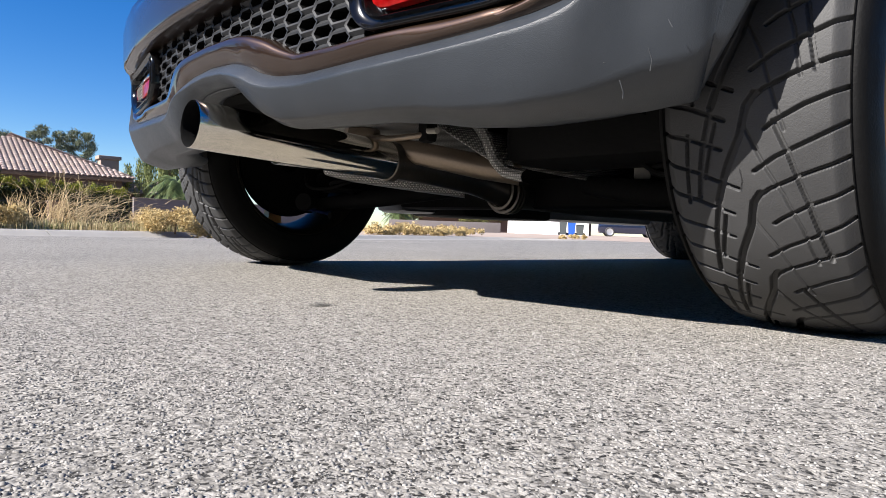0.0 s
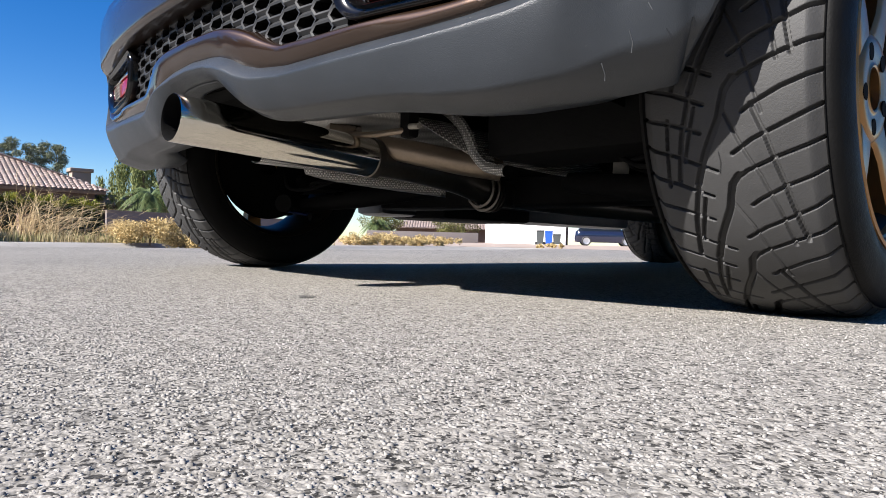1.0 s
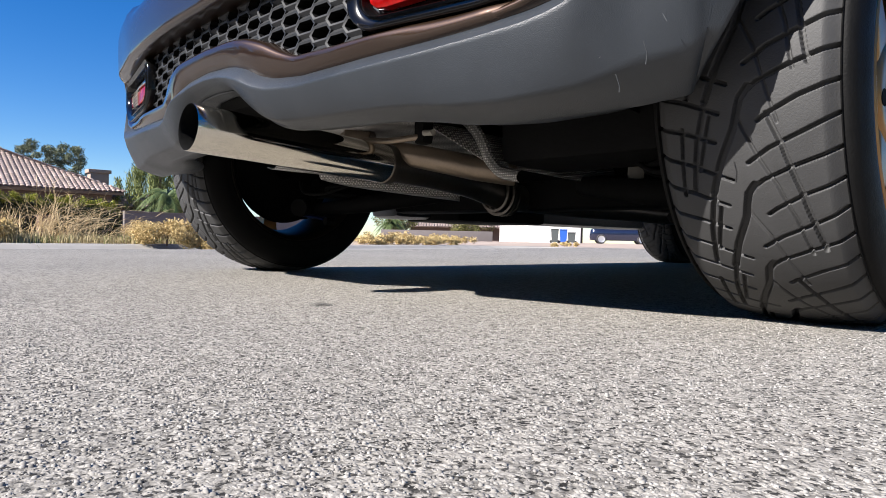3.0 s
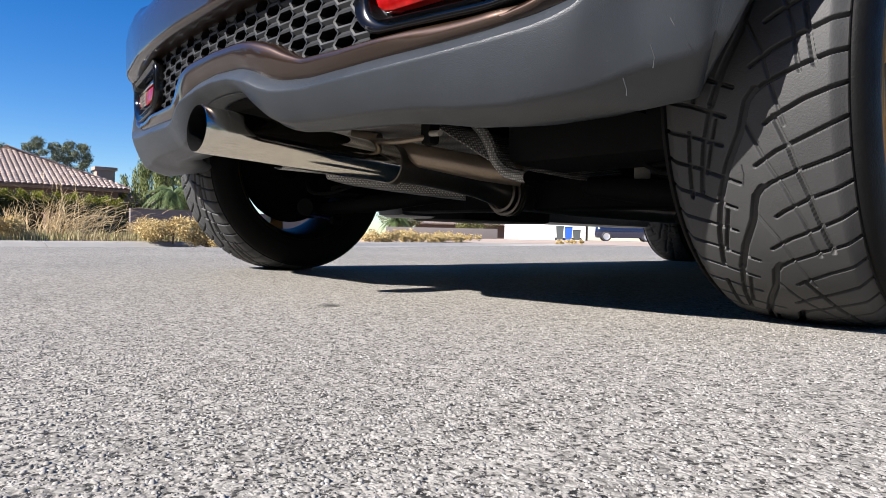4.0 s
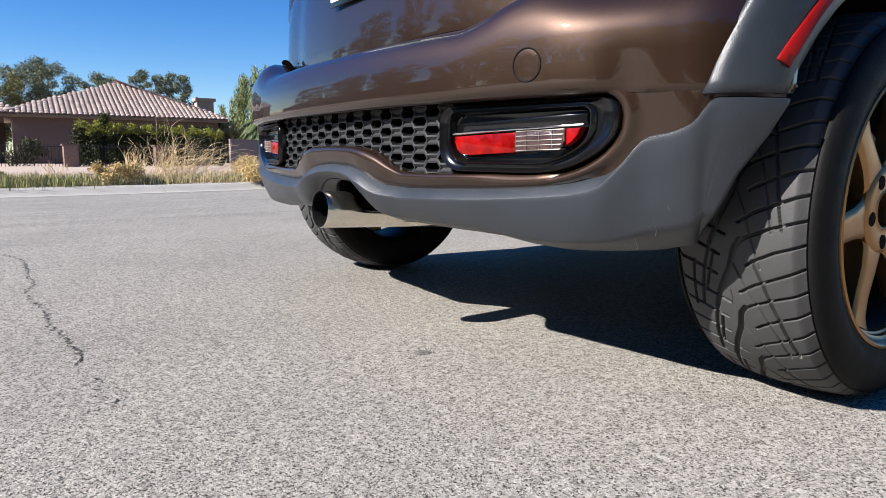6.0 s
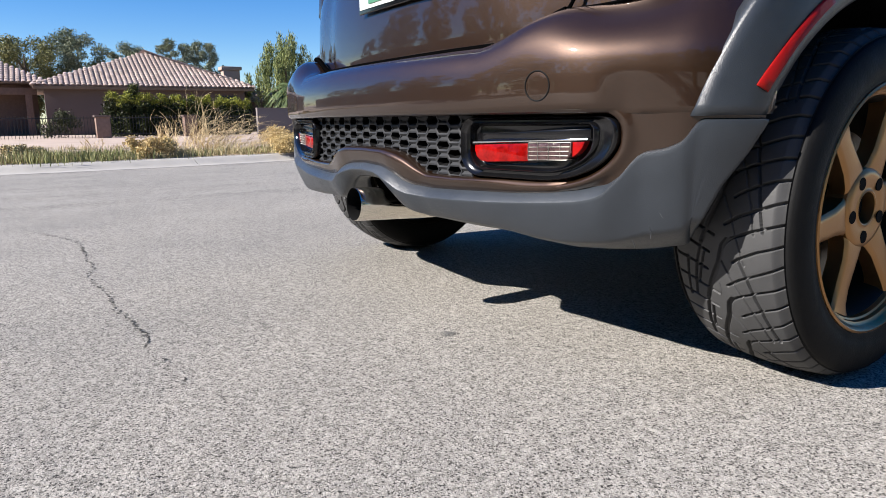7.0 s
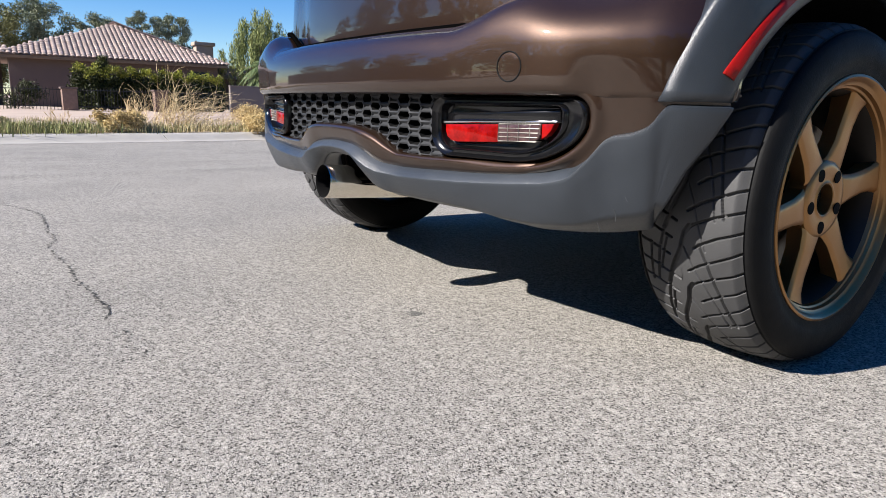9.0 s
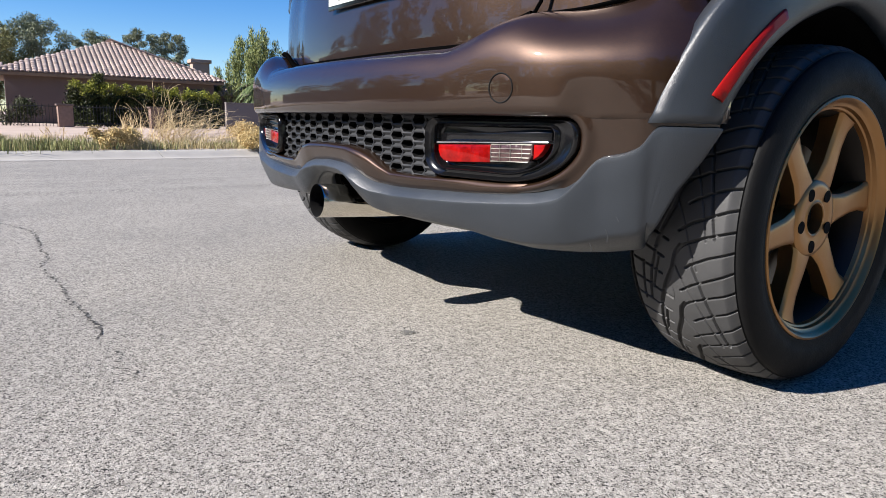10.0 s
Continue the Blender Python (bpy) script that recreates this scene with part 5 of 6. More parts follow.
def verge_plants():
    rng = random.Random(11)
    s = np.r_[0, np.cumsum(np.linalg.norm(np.diff(KERB_LINE, axis=0), axis=1))]

    def spot(u, off):
        p = [float(np.interp(u, s, KERB_LINE[:, k])) for k in (0, 1)]
        q = [float(np.interp(u + 0.1, s, KERB_LINE[:, k])) for k in (0, 1)]
        t = Vector((q[0] - p[0], q[1] - p[1], 0)).normalized()
        x, y = p[0] - t.y * off, p[1] + t.x * off
        return x, y, lot_height(x, y)

    u0, u1 = float(s[np.argmin(np.abs(KERB_LINE[:, 1] + 7))]), float(s[np.argmin(np.hypot(KERB_LINE[:, 0] + 11.1, KERB_LINE[:, 1] - 8.0))])
    green, dry = [], []
    for _ in range(1150):
        u, off = rng.uniform(u0, u1), 0.46 + abs(rng.gauss(0, 0.5))
        x, y, z = spot(u, off)
        (green if rng.random() < 0.22 else dry).append((x, y, z, rng.uniform(0.5, 1.25)))
    for _ in range(260):
        x, y, z = spot(rng.uniform(u0, u1), rng.uniform(0.6, 7))
        dry.append((x, y, z, rng.uniform(0.3, 0.8)))
    for _ in range(170):
        x, y = -9.75 + rng.gauss(0, 0.22), rng.uniform(-1.3, 0.35)
        green.append((x, y, lot_height(x, y), rng.uniform(0.8, 1.5)))
    blades("verge_grass", green, GRASS_GREEN, "thin green-yellow grass along the kerb", 0.15, 0.0042, 20, 0.5, 3)
    blades("dry_grass", dry, GRASS_DRY, "dry straw-coloured grass along the kerb", 0.165, 0.0042, 20, 0.7, 4)
    for k, (px, py, h, w, m) in enumerate(((-9.9, 0.62, 0.34, 0.85, TAN_BUSH), (-9.5, 2.95, 0.42, 0.95, TAN_BUSH), (-9.15, 3.5, 0.38, 0.8, TAN_BUSH), (-10.9, -2.2, 0.3, 0.7, TAN_BUSH), (-10.4, -1.1, 0.24, 0.6, GRASS_DRY), (-13.4, 3.95, 0.50, 1.1, TAN_BUSH))):
        z = lot_height(px, py)
        sh = tagged(new("shrub"), label="low rounded straw-coloured desert shrub", category="shrub")
        sh.location = (px, py, z)
        cs = [(rng.uniform(-w, w) * 0.4, rng.uniform(-w, w) * 0.4, h * rng.uniform(0.3, 0.75)) for _ in range(14)]
        leaf_cloud("foliage", cs, [h * 0.42] * 14, 9000, 0.034, m, sh, "", 30 + k, 0.0, 0.9, 0.2)
        limb("stem", [(0, 0, -0.02), (0.02, 0.0, h * 0.5), (0.03, 0.02, h * 0.8)], 0.015, 0.006, sh)
    stick_bush(-10.75, 1.90, lot_height(-10.75, 1.90), 0.80, 0.60, 2)
    stick_bush(-10.9, 1.50, lot_height(-10.9, 1.50), 0.62, 0.42, 3)
    bare_bush(-12.0, 1.15, lot_height(-12.0, 1.15), 0.52, 4)
    bare_bush(-11.3, 0.0, lot_height(-11.3, 0.0), 0.34, 6, twigs=32)
    bare_bush(-10.4, 3.75, lot_height(-10.4, 3.75), 0.62, 7, twigs=70, label="leafless reddish shrub with fine twigs")
    # low tan shrubs along the far kerb
    for k, step in enumerate((2.04, 2.6, 3.18, 3.77, 4.38, 4.98, 5.57, 6.1, 6.61, 7.08, 10.39)):
        u = u1 + step
        x, y, z = spot(u, 0.75 + 0.3 * rng.random())
        sh = tagged(new("shrub"), label="low straw-coloured shrub along the kerb", category="shrub", group="shrubs along the kerb")
        sh.location = (x, y, z)
        h = rng.uniform(0.26, 0.36) if k < 10 else 0.2
        cs = [(rng.uniform(-.42, .42), rng.uniform(-.42, .42), h * rng.uniform(0.25, 0.8)) for _ in range(14)]
        leaf_cloud("foliage", cs, [h * 0.42] * 14, 2600, 0.045, TAN_BUSH, sh, "", 60 + k, 0.0, 0.9, 0.2)
        limb("stem", [(0, 0, -0.02), (0.01, 0, h * 0.4), (0.02, 0, h * 0.7)], 0.01, 0.004, sh)


# ---- the brown house across the road ----
def tile_mesh(w=0.25, l=0.40, h=0.065):
    """One barrel tile: an arched shell, its upper end narrower."""
    verts, faces = [], []
    n = 6
    for y, k, dz in ((0, 1.0, 0.030), (l, 0.86, 0.0)):
        for th in (0, 0.016):
            for j in range(n + 1):
                a = math.pi * j / n
                verts.append((-(w / 2 - th) * k * math.cos(a), y, (h - th) * math.sin(a) * k + dz))
    m = n + 1
    for j in range(n):
        faces += [(j, j + 1, 2 * m + j + 1, 2 * m + j), (j, m + j, m + j + 1, j + 1)]
    me = bpy.data.meshes.new("tile")
    me.from_pydata(verts, [], faces)
    me.materials.append(TILE)
    me.shade_smooth()
    me.set_sharp_from_angle(angle=radians(50))
    return me


TILE_MESH = tile_mesh()


def tiled_slope(roof, corner, along, up, inside, limit=300, sink=0.0):
    """Tiles on one slope: from corner, along the eave and up the slope, where inside(u, v) holds."""
    corner, along, up = Vector(corner), Vector(along).normalized(), Vector(up).normalized()
    nrm = along.cross(up).normalized()
    if nrm.z < 0:
        nrm = -nrm
    basis = Matrix((along, up, nrm)).transposed().to_4x4()
    rng = random.Random(9)
    spots = [(u, v) for v in np.arange(0.0, 9.0, 0.345) for u in np.arange(-1.0, 16.0, 0.27) if inside(u, v)]
    rest_v, rest_f = [], []
    base = [v.co.copy() for v in TILE_MESH.vertices]
    polys = [tuple(p.vertices) for p in TILE_MESH.polygons]
    for k, (u, v) in enumerate(spots):
        m = Matrix.Translation(corner + along * (u + rng.uniform(-.01, .01)) + up * (v + rng.uniform(-.015, .015)) + nrm * 0.02) @ basis
        if k < limit:
            t = new("tile", TILE_MESH)
            t.parent = roof
            t.matrix_basis = m
        else:
            o = len(rest_v)
            rest_v += [m @ c for c in base]
            rest_f += [tuple(o + i for i in p) for p in polys]
    if rest_v:
        ob = mesh_object("upper_tiles", rest_v, rest_f, TILE, 50)
        put(ob, roof, "rows of clay barrel tiles", kind="stuff")


def brown_house():
    house = tagged(new("house"), label="single-storey brown stucco house with a clay tile hip roof", category="house")
    e0, e1 = Vector((-41.10, 0.22, 2.53)), Vector((-40.55, 12.215, 2.53))
    u = (e1 - e0).normalized()
    nback = Vector((-u.y, u.x, 0))   # away from the road
    w = (e1 - e0).length
    P = lambda a, b, z: e0 + u * a + nback * b + Vector((0, 0, z - 2.75))
    rot = math.degrees(math.atan2(u.y, u.x))
    rise, run = 2.42, w / 2
    apex = 2.75 + rise
    mid = 0.553 * w

    def wall(name, a0, a1, b0, b1, z0, z1, mat, label=""):
        c = P((a0 + a1) / 2, (b0 + b1) / 2, (z0 + z1) / 2)
        return part(name, box_bm((abs(a1 - a0), abs(b1 - b0), z1 - z0), c, 0.02, turn=pose(0, 0, 0, 0, 0, rot)), mat, house, label)

    wall("wall", 0.55, w - 0.55, 0.55, 0.80, -0.3, 2.72, STUCCO, "brown stucco wall")
    wall("wall", 0.55, 0.80, 0.80, 12, -0.3, 2.72, STUCCO)
    wall("wall", w - 0.80, w - 0.55, 0.80, 12, -0.3, 2.72, STUCCO)
    wall("fascia", 0.05, w - 0.05, 0.03, 0.10, 2.58, 2.74, BARK, "dark timber fascia")
    wall("soffit", 0.05, w - 0.05, 0.10, 0.55, 2.70, 2.73, STUCCO)
    # window in the front wall, mostly behind the hedge
    win = wall("window", w - 2.3, w - 1.1, 0.50, 0.56, 1.0, 2.3, IRON, "dark window in a painted frame")
    c = P(w - 1.7, 0.49, 1.65)
    part("pane", box_bm((1.05, 0.02, 1.1), c, 0.003, turn=pose(0, 0, 0, 0, 0, rot)), GLASS_DARK, win)
    roof_v = [P(0, 0, 2.75), P(w, 0, 2.75), P(w, 14.0, 2.75), P(0, 14.0, 2.75), P(mid, run, apex), P(mid, 14.0 - run, apex)]
    roof = mesh_object("roof", roof_v, [(0, 1, 4), (1, 2, 5, 4), (2, 3, 5), (3, 0, 4, 5), (0, 3, 2, 1)], TILE, flat=True)
    put(roof, house, "hip roof of pinkish clay barrel tiles")
    slope = math.hypot(run, rise)
    upv = (nback * run + Vector((0, 0, rise))).normalized()
    inside = lambda a, v: v < slope - 0.35 and v * mid / slope - 0.08 < a < w - v * (w - mid) / slope + 0.08
    tiled_slope(roof, P(0, -0.06, 2.75), u, upv, inside)
    up2 = (-u * (w - mid) + Vector((0, 0, rise))).normalized()
    tiled_slope(roof, P(w + 0.05, 0, 2.75), nback, up2, lambda a, v: v < slope - 0.3 and v * run / slope < a < 14.0 - v * run / slope, 0)
    up3 = (u * mid + Vector((0, 0, rise))).normalized()
    tiled_slope(roof, P(-0.05, 0, 2.75), nback, up3, lambda a, v: v < slope - 0.3 and v * run / slope < a < 14.0 - v * run / slope, 0)
    # ridge caps on the two front hips
    for a0 in (0.0, w):
        p, q = P(a0, 0, 2.775), P(mid, run, apex + 0.04)
        n = 26
        for k in range(n):
            d = (q - p).normalized()
            t = new("ridge_tile", TILE_MESH)
            t.parent = roof
            side = d.cross(Vector((0, 0, 1))).normalized()
            t.matrix_basis = Matrix.Translation(p + (q - p) * (k / n)) @ Matrix((side, d, side.cross(d))).transposed().to_4x4() @ Matrix.Diagonal((0.8, 1.05, 0.7, 1))
    # chimney
    ch = P(w - 0.75, 3.1, 0)
    chim = part("chimney", box_bm((1.05, 0.8, 1.6), (ch.x, ch.y, 3.17), 0.02, turn=pose(0, 0, 0, 0, 0, rot)), CHIMNEY, house, "stucco chimney with a flared cap")
    part("chimney_cap", box_bm((1.30, 1.0, 0.22), (ch.x, ch.y, 3.92), 0.03, turn=pose(0, 0, 0, 0, 0, rot)), CHIMNEY, chim)
    # wing set back at the house's far side, brick with a lower hip
    wing = tagged(new("house"), label="brick side wing with a clay tile roof and a deep porch", category="house")
    def wbox(name, a0, a1, b0, b1, z0, z1, mat, label=""):
        c = P((a0 + a1) / 2, (b0 + b1) / 2, (z0 + z1) / 2)
        return part(name, box_bm((abs(a1 - a0), abs(b1 - b0), z1 - z0), c, 0.02, turn=pose(0, 0, 0, 0, 0, rot)), mat, wing, label)
    wbox("wall", -7.5, 0.2, 4.0, 4.3, -0.3, 3.0, BRICK, "brown brick wall")
    wbox("porch_beam", -7.5, 0.2, 2.6, 2.85, 2.35, 2.75, BRICK)
    for a in (-6.9, -3.6, -0.4):
        wbox("porch_post", a, a + 0.35, 2.6, 2.95, -0.3, 2.4, BRICK)
    door = wbox("door", -2.9, -1.9, 3.93, 4.0, 0.2, 2.25, IRON, "dark porch door")
    rv = [P(-8.0, 2.2, 3.0), P(0.9, 2.2, 3.0), P(0.9, 9, 3.0), P(-8.0, 9, 3.0), P(-5.0, 5.6, 4.5), P(-2.2, 5.6, 4.5)]
    r2 = mesh_object("roof", rv, [(0, 1, 5, 4), (1, 2, 5), (2, 3, 4, 5), (3, 0, 4), (0, 3, 2, 1)], TILE, flat=True)
    put(r2, wing, "clay barrel tile roof")
    s2 = math.hypot(3.4, 1.5)
    tiled_slope(r2, P(-8.0, 2.15, 3.0), u, nback * 3.4 + Vector((0, 0, 1.5)), lambda a, v: v < s2 - 0.3 and v * 3.0 / s2 - 0.1 < a < 8.9 - v * 3.1 / s2 + 0.1, 260)
    # low annex on the near side
    annex = tagged(new("house"), label="low brown annex with a small clay tile roof", category="house")
    c = P(w + 2.4, 3.2, 0.85)
    part("wall", box_bm((6.4, 2.4, 2.3), c, 0.02, turn=pose(0, 0, 0, 0, 0, rot)), STUCCO, annex, "brown stucco wall")
    rv = [P(w - 1.0, 1.6, 2.0), P(w + 6.0, 1.6, 1.95), P(w + 6.0, 5.2, 1.95), P(w - 1.0, 5.2, 2.0), P(w - 1.0, 3.4, 2.85), P(w + 2.0, 3.4, 2.72)]
    r3 = mesh_object("roof", rv, [(0, 1, 5, 4), (1, 2, 5), (2, 3, 4, 5), (0, 4, 3), (0, 3, 2, 1)], TILE, flat=True)
    put(r3, annex, "small clay tile roof")
    s3 = math.hypot(1.8, 0.8)
    tiled_slope(r3, P(w - 1.0, 1.55, 2.0), u, nback * 1.8 + Vector((0, 0, 0.8)), lambda a, v: v < s3 - 0.2 and 0 < a < 7.0 - v * 4.0 / s3)



def fence_and_walls():
    a, b = Vector((-32.4, -7.0, -0.13)), Vector((-31.1, 8.77, -0.13))
    d = (b - a).normalized()
    length = (b - a).length
    rot = math.degrees(math.atan2(d.y, d.x))
    fence = tagged(new("fence"), label="black iron picket fence between brick pillars", category="fence")
    for z in (0.25, 0.95):
        part("rail", box_bm((length, 0.03, 0.035), (a + b) / 2 + Vector((0, 0, z - 0.1)), 0.004, turn=pose(0, 0, 0, 0, 0, rot)), IRON, fence)
    bm = box_bm((0.02, 0.02, 0.95), (0, 0, 0.475), 0.003, seg=1)
    picket = part("picket", bm, IRON, fence)
    picket.matrix_basis = Matrix.Translation(a)
    for k in range(1, int(length / 0.13)):
        o = new("picket", picket.data)
        o.parent = fence
        o.matrix_basis = Matrix.Translation(a + d * 0.13 * k)
    for y in (2.38, 6.0, -3.4):
        t = (y - a.y) / (b.y - a.y)
        p = a + (b - a) * t + Vector((0.15, 0, 0))
        pil = tagged(new("pillar"), label="square brown brick fence pillar with a cap", category="pillar", group="fence pillars")
        pil.location = p
        part("shaft", box_bm((0.56, 0.56, 0.90), (0, 0, 0.44), 0.012), BRICK, pil)
        part("cap", box_bm((0.66, 0.66, 0.08), (0, 0, 0.92), 0.015), STUCCO, pil)
    wallp = tagged(new("garden_wall"), label="plain grey rendered garden wall", category="wall")
    p, q = Vector((-31.0, 9.12, -0.12)), Vector((-31.6, 19.0, -0.12))
    dd = (q - p)
    part("wall", box_bm((dd.length, 0.2, 1.22), (p + q) / 2 + Vector((0, 0, 0.61)), 0.02, turn=pose(0, 0, 0, 0, 0, math.degrees(math.atan2(dd.y, dd.x)))), BLOCK, wallp)
    part("coping", box_bm((dd.length, 0.26, 0.05), (p + q) / 2 + Vector((0, 0, 1.245)), 0.012, turn=pose(0, 0, 0, 0, 0, math.degrees(math.atan2(dd.y, dd.x)))), BLOCK, wallp)
    # hedge behind the fence
    hedge = tagged(new("hedge"), label="clipped dark green hedge with yellow-green new growth", category="hedge")
    rng = random.Random(21)
    cs, rs, tips = [], [], []
    for k in range(64):
        t = k / 63
        x, y = -33.2 + 0.9 * t + rng.uniform(-.3, .3), 2.85 + 6.2 * t
        top = 1.40 + 0.13 * math.sin(k * 0.9) + 0.09 * math.sin(k * 2.3) - 0.22 * t
        tips.append((x + 0.25, y, top + 0.22))
        if 9 < k < 14:
            top += 1.05 - 0.30 * abs(k - 11.5)
            tips.append((x, y, top - 0.1))
        if 34 < k < 40 or 24 < k < 27:
            top += 0.25
        z = 0.05
        while z < top:
            cs.append((x + rng.uniform(-.35, .35), y, z))
            rs.append(0.30)
            z += 0.29
    leaf_cloud("foliage", cs, rs, 44000, 0.10, LEAF_HEDGE, hedge, "", 22, 0.0, 0.9, 0.35)
    leaf_cloud("new_growth", tips, [0.24] * len(tips), 8000, 0.085, LEAF_SPROUT, hedge, "yellow-green new shoots", 23, 0.0, 1.1, 0.1)
    bush = tagged(new("shrub"), label="round dark clipped shrub behind the fence", category="shrub")
    cs = [(-33.2 + rng.uniform(-.3, .3), 0.85 + rng.uniform(-.7, .7), 0.55 + rng.uniform(-.5, .35)) for _ in range(16)]
    leaf_cloud("foliage", cs, [0.33] * 16, 3400, 0.08, LEAF_HEDGE, bush, "", 25)


FAR_Z = -0.135   # ground level by the far houses


def far_things():
    """What shows under the car and over the roofs."""
    # white garage with bins and a parked car
    gar = tagged(new("garage"), label="plain white stucco garage wall", category="garage")
    p, q = Vector((-32.1, 36.3, 0.17)), Vector((-27.4, 40.0, 0.17))
    d = q - p
    rot = math.degrees(math.atan2(d.y, d.x))
    part("wall", box_bm((d.length, 0.3, 3.0), (p + q) / 2 + Vector((0, 0, 1.17)), 0.02, turn=pose(0, 0, 0, 0, 0, rot)), WHITE, gar)
    part("side_wall", box_bm((0.3, 6.0, 3.0), q + Vector((-2.0, 2.6, 1.17)), 0.02, turn=pose(0, 0, 0, 0, 0, rot)), STUCCO, gar)
    part("roof", box_bm((d.length + 0.8, 7, 0.3), (p + q) / 2 + Vector((-1.9, 2.7, 2.82)), 0.03, turn=pose(0, 0, 0, 0, 0, rot)), TILE, gar)
    binm = {"grey": plain("grey_bin_plastic", (0.07, 0.08, 0.08), 0.5), "blue": plain("blue_bin_plastic", (0.02, 0.10, 0.42), 0.45)}
    for k, (col, x, y, h) in enumerate((("grey", -25.95, 34.95, 1.0), ("blue", -25.50, 35.30, 0.98), ("grey", -25.05, 35.60, 0.78))):
        b = tagged(new("wheelie_bin"), label=f"{col} plastic wheelie bin standing by the garage", category="bin", group="bins by the garage")
        b.location = (x, y, lot_height(x, y, False))
        bm = bmesh.new()
        bmesh.ops.create_cone(bm, segments=4, radius1=0.28, radius2=0.36, depth=h - 0.14, cap_ends=True, matrix=pose(0, 0, (h - 0.14) / 2 + 0.05, 0, 0, 45 + rot))
        part("body", bm, binm[col], b)
        part("lid", box_bm((0.53, 0.58, 0.06), (0, 0, h - 0.06), 0.02, turn=pose(0, 0, 0, 0, 0, rot)), binm[col], b)
        for s in (1, -1):
            bm = bmesh.new()
            bmesh.ops.create_cone(bm, segments=16, radius1=0.1, radius2=0.1, depth=0.05, cap_ends=True, matrix=pose(0.25 * math.cos(radians(rot)) * s, 0.25 * math.sin(radians(rot)) * s, 0.1, 90, 0, rot))
            part("wheel", bm, RUBBER, b)
    hatch = tagged(new("car"), label="dark blue hatchback parked in the far driveway", category="car")
    navy = plain("navy_paint", (0.015, 0.02, 0.045), 0.2, metal=0.3, coat=1.0)
    out = curve_through([(0, -2.05), (0.6, -2.0), (0.82, -1.75), (0.86, -1.0), (0.87, 0.8), (0.84, 1.6), (0.6, 1.98), (0, 2.05)], 0.12)
    ring = lambda z, k, y0, y1: [(x * k * s, y0 + (y + 2.05) / 4.1 * (y1 - y0), z) for s, seq in ((1, out), (-1, out[1:-1][::-1])) for x, y in seq]
    gridpart("body", [ring(0.22, 0.92, -1.95, 1.95), ring(0.45, 1.0, -2.05, 2.05), ring(0.75, 1.0, -2.03, 2.03), ring(0.92, 0.96, -1.98, 1.9), ring(0.95, 0.92, -1.9, 1.25)], navy, hatch, "", closed=True, smooth=40)
    gridpart("windows", [ring(0.95, 0.90, -1.85, 1.2), ring(1.2, 0.82, -1.7, 0.85), ring(1.38, 0.74, -1.5, 0.5)], GLASS_DARK, hatch, "", closed=True, smooth=40)
    gridpart("roof", [ring(1.38, 0.74, -1.52, 0.5), ring(1.44, 0.66, -1.4, 0.35), ring(1.47, 0.05, -0.6, -0.3)], navy, hatch, "", closed=True, smooth=40)
    silver = plain("silver_wheel", (0.55, 0.55, 0.56), 0.35, metal=0.7)
    for s in (1, -1):
        for y in (-1.28, 1.28):
            wh = lathe("wheel", [(0.0, 0.2), (0.07, 0.22), (0.08, 0.27), (0.05, 0.31), (-0.1, 0.31)], 28, RUBBER, hatch, "black tyre")
            wh.matrix_basis = pose(s * 0.80, y, 0.31, 0, 0, 0 if s > 0 else 180)
            lathe("rim", [(0.075, 0.001), (0.08, 0.05), (0.06, 0.18), (0.075, 0.215)], 28, silver, wh, "silver wheel")
    hatch.matrix_basis = pose(-22.4, 37.3, lot_height(-22.4, 37.3, False), 0, 0, rot - 90)
    # a far house's tile roof over a grey wall
    fh = tagged(new("house"), label="distant house with a pink clay tile hip roof", category="house")
    cx = Vector((-46.9, 48.4, 0.12))
    part("wall", box_bm((12, 6, 2.6), cx + Vector((0, 0, 0.2)), 0.02, turn=pose(0, 0, 0, 0, 0, 44)), STUCCO, fh)
    bm = bmesh.new()
    ring_ = [(-7, -4, 1.25), (7, -4, 1.25), (7, 4, 1.25), (-7, 4, 1.25), (-3, 0, 2.9), (3, 0, 2.9)]
    vs = [bm.verts.new(pose(cx.x, cx.y, cx.z, 0, 0, 44) @ Vector(v)) for v in ring_]
    for f in ((0, 1, 5, 4), (1, 2, 5), (2, 3, 4, 5), (3, 0, 4), (3, 2, 1, 0)):
        bm.faces.new([vs[k] for k in f])
    rf = part("roof", bm, TILE, fh, "pink clay tile roof", 20)
    o, al = pose(cx.x, cx.y, cx.z, 0, 0, 44) @ Vector((-7, -4, 1.25)), pose(0, 0, 0, 0, 0, 44) @ Vector((1, 0, 0))
    upd = pose(0, 0, 0, 0, 0, 44) @ Vector((0, 4, 1.65))
    sl = math.hypot(4, 1.65)
    tiled_slope(rf, o, al, upd, lambda a, v: v < sl - 0.3 and v * 4 / sl < a < 14 - v * 4 / sl, 0)
    gw = tagged(new("garden_wall"), label="low grey block garden wall along the far lot", category="wall")
    p, q = Vector((-34.3, 26.7, 0)), Vector((-29.2, 32.3, 0))
    d = q - p
    part("wall", box_bm((d.length, 0.2, 1.0), (p + q) / 2 + Vector((0, 0, 0.24)), 0.02, turn=pose(0, 0, 0, 0, 0, math.degrees(math.atan2(d.y, d.x)))), BLOCK, gw)
    palm(-36.5, 29.2, FAR_Z, 1.4, 1.5, 71, "short date palm with arching fronds")
    palm(-37.5, 13.5, FAR_Z, 2.5, 1.9, 72, "short date palm with arching fronds by the wall", 34)
    tree(-40, 41, FAR_Z, 3.2, 4.5, LEAF_OLIVE, "round green shrub tree", 73, 3000, 0.2, 0.05)
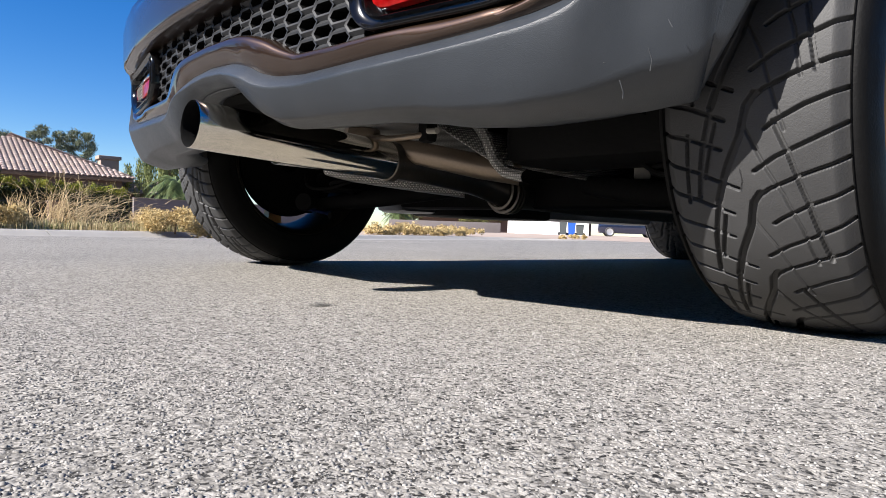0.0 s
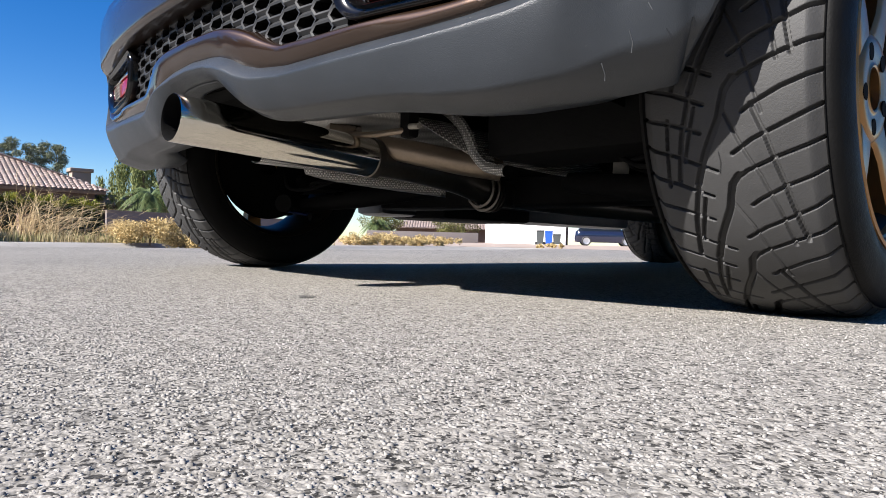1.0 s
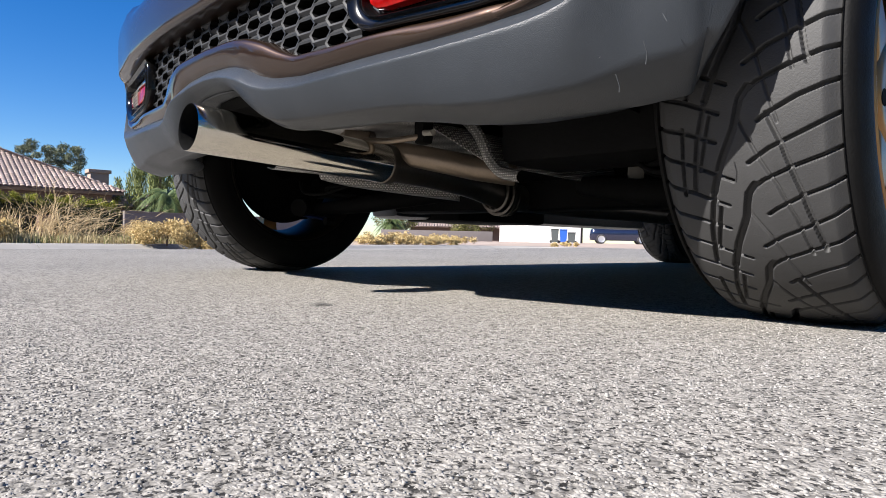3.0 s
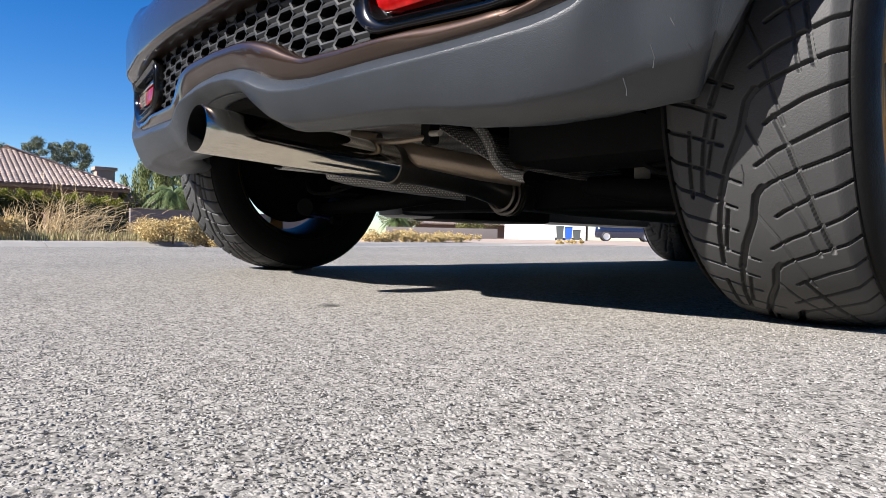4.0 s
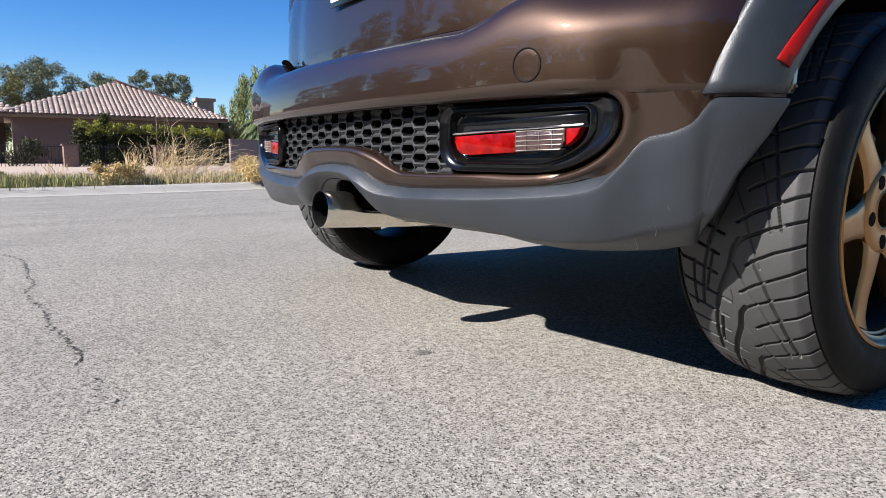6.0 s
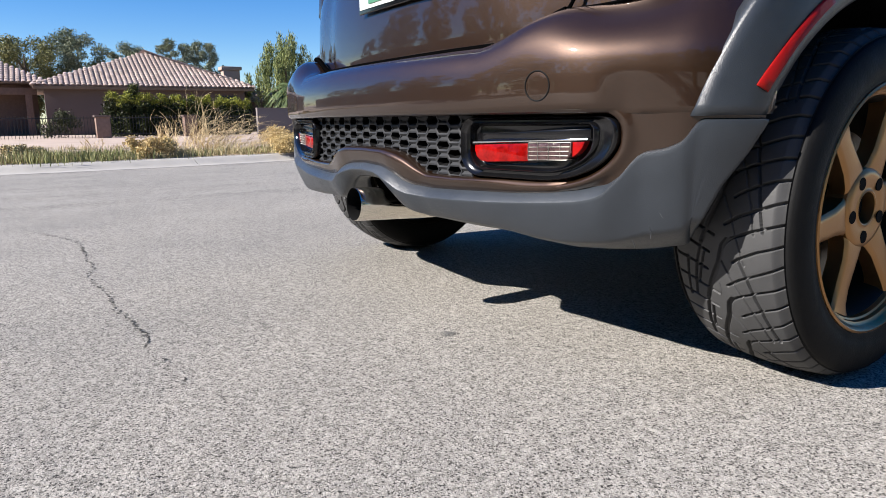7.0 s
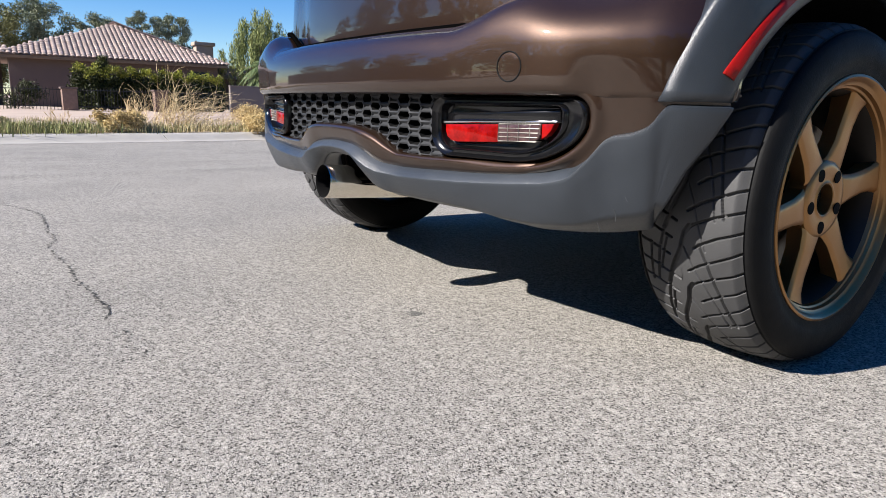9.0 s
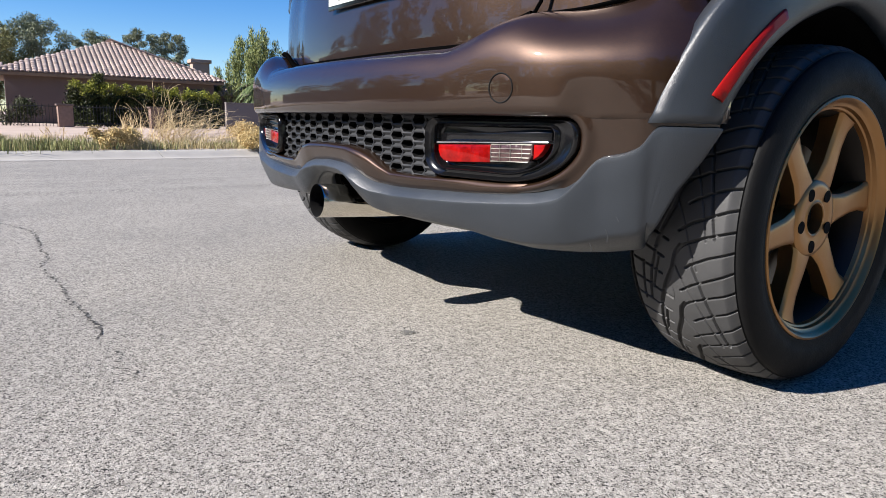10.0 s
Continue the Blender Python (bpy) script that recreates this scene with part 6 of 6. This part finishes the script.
    tree(-44, 36, FAR_Z, 2.6, 4.0, LEAF_OLIVE, "round green shrub tree", 74, 2600, 0.2, 0.05)
    # trees over the brown house
    tree(-58.0, 3.9, -0.3, 7.9, 4.2, LEAF_PINE, "broad dark pine behind the house", 82, 9000, 0.20, 0.22, 30)
    tree(-57.0, 0.6, -0.3, 7.3, 5.2, LEAF_OLIVE, "broad olive-green tree behind the house", 81, 10000, 0.20, 0.25, 32)
    tree(-57.0, 5.3, -0.3, 5.7, 1.3, LEAF_PALM, "slim grey-green tree behind the house", 87, 1600, 0.20, 0.5, 14)
    tree(-62.0, 8.45, -0.3, 7.5, 3.7, LEAF_PINE, "rounded dark pine far behind the roof", 83, 7000, 0.20, 0.4)
    tree(-57.2, 10.9, -0.3, 7.6, 3.0, LEAF_PINE, "dark pine behind the roof", 84, 6500, 0.18, 0.3)
    tree(-56.5, 13.5, -0.3, 7.6, 3.1, LEAF_PINE, "grey-green pine behind the chimney", 85, 6500, 0.18, 0.3)
    willow(-42.0, 14.7, -0.3, 6.5, 4.9, 86)
    # walls, trees and palms behind the camera, which the paint mirrors
    # the walls are unseen additions that keep the mirrored horizon dark
    for p, q in ((Vector((-75, -19, 0)), Vector((-15.6, -22.5, 0))), (Vector((-9.5, -25.2, 0)), Vector((44, -24, 0)))):
        d = q - p
        gw = tagged(new("garden_wall"), label="unseen stucco wall added to darken the reflections in the paint", category="wall")
        turn = pose(0, 0, 0, 0, 0, math.degrees(math.atan2(d.y, d.x)))
        part("wall", box_bm((d.length, 0.2, 2.9), (p + q) / 2 + Vector((0, 0, 1.15)), 0.02, turn=turn), STUCCO, gw)
        part("coping", box_bm((d.length + 0.1, 0.3, 0.08), (p + q) / 2 + Vector((0, 0, 2.64)), 0.02, turn=turn), BLOCK, gw)
    for k, (x, y, h) in enumerate(((-16, -30, 10.5), (-9, -33, 12.5), (-4.5, -29, 10.0), (-1, -32, 12.0), (3, -35, 13.0), (8, -30, 11.0), (14, -33, 11.5))):
        palm(x, y, 0, h, 2.3, 90 + k, "tall fan palm across the street", 30)
    # unseen tree row, added to cut skylight on the car's right side
    for k in range(9):
        tree(15.5 + 2.0 * (k % 2), -20 + 5.0 * k, 0, 8.5 + 1.5 * (k % 3), 6.5, LEAF_PINE if k % 2 else LEAF_OLIVE, "unseen tree added to darken the right side of the car", 150 + k, 1700, 0.36, 0.04)
    # unseen trees, added so the bumper's right corner mirrors something dark
    for k, (x, y, h) in enumerate(((3.4, -7.6, 3.8), (5.6, -6.3, 4.4), (7.6, -4.8, 4.0), (9.4, -3.2, 4.2))):
        tree(x, y, 0, h, 3.2, LEAF_OLIVE, "unseen tree added to darken the reflection in the bumper corner", 170 + k, 4200, 0.16, 0.03)
    for k in range(22):
        x, y = -52 + 4.2 * k, -23 - 7 * ((k * 37) % 10) / 10
        tree(x, y, 0, 8.0 + 4.5 * ((k * 53) % 10) / 10, 6.5, LEAF_PINE if k % 2 else LEAF_OLIVE, "dark garden tree across the street", 110 + k, 2800, 0.36, 0.03)


def stones():
    """Chippings standing proud of the binder where the surface is seen closest."""
    rng = np.random.default_rng(14)
    n = 160000
    a = np.radians(rng.uniform(60, 212, n))
    r = 0.10 + 2.1 * rng.random(n) ** 0.75
    x, y = 1.06 + r * np.cos(a) * 1.0, -1.04 + r * np.sin(a)
    keep = (x > -1.3) & (y > -1.9) & (rng.random(n) < np.clip(1.9 - 0.85 * r, 0.05, 1))
    x, y = x[keep], y[keep]
    n = len(x)
    size = 0.0007 + 0.0012 * rng.random(n) ** 2.0
    m = 4
    ang = rng.uniform(0, 6.28, n)[:, None] + np.arange(m)[None, :] * (2 * math.pi / m) + rng.uniform(-0.35, 0.35, (n, m))
    low = size[:, None] * rng.uniform(0.75, 1.35, (n, m))
    top = low * rng.uniform(0.45, 0.8, (n, m))
    h = size[:, None] * rng.uniform(0.25, 0.60, (n, 1)) * rng.uniform(0.7, 1.3, (n, m))
    base = np.stack([x[:, None] + low * np.cos(ang), y[:, None] + low * np.sin(ang), np.full((n, m), -0.0005)], -1)
    cap = np.stack([x[:, None] + top * np.cos(ang), y[:, None] + top * np.sin(ang), h], -1)
    V = np.concatenate([base, cap], 1).reshape(-1, 3)
    o = (np.arange(n) * 2 * m)[:, None]
    quads = [np.stack([o[:, 0] + j, o[:, 0] + (j + 1) % m, o[:, 0] + m + (j + 1) % m, o[:, 0] + m + j], -1) for j in range(m)]
    loops = np.concatenate([np.concatenate(quads, 1).reshape(-1, 4).ravel(), (o + m + np.arange(m)[None, :]).ravel()])
    starts = np.concatenate([np.arange(n * m) * 4, n * m * 4 + np.arange(n) * m])
    me = bpy.data.meshes.new("chippings")
    me.vertices.add(len(V))
    me.vertices.foreach_set("co", V.ravel().astype(np.float32))
    me.loops.add(len(loops))
    me.loops.foreach_set("vertex_index", loops.astype(np.int32))
    me.polygons.add(len(starts))
    me.polygons.foreach_set("loop_start", starts.astype(np.int32))
    me.update(calc_edges=True)
    me.validate()
    me.materials.append(STONE)
    put(new("chippings", me), None, "pale stone chippings bedded in the asphalt", category="gravel", kind="stuff")


road = ground()
stones()
kerb()
crack([(-2.036, -1.242), (-1.776, -1.137), (-1.589, -1.094), (-1.25, -1.101), (-1.044, -1.102), (-0.887, -1.137)], 0.0028)
crack([(-0.86, -1.128), (-0.75, -1.117), (-0.618, -1.099), (-0.446, -1.106), (-0.283, -1.089), (-0.146, -1.082), (-0.068, -1.092)], 0.0026)
crack([(0.033, -1.081), (0.082, -1.078), (0.151, -1.084)], 0.0024)
crack([(0.168, -1.065), (0.197, -1.081), (0.217, -1.11)], 0.0020)
stain((0.241, -0.498), 0.030, 0.024, 35)
brown_house()
fence_and_walls()
far_things()
verge_plants()
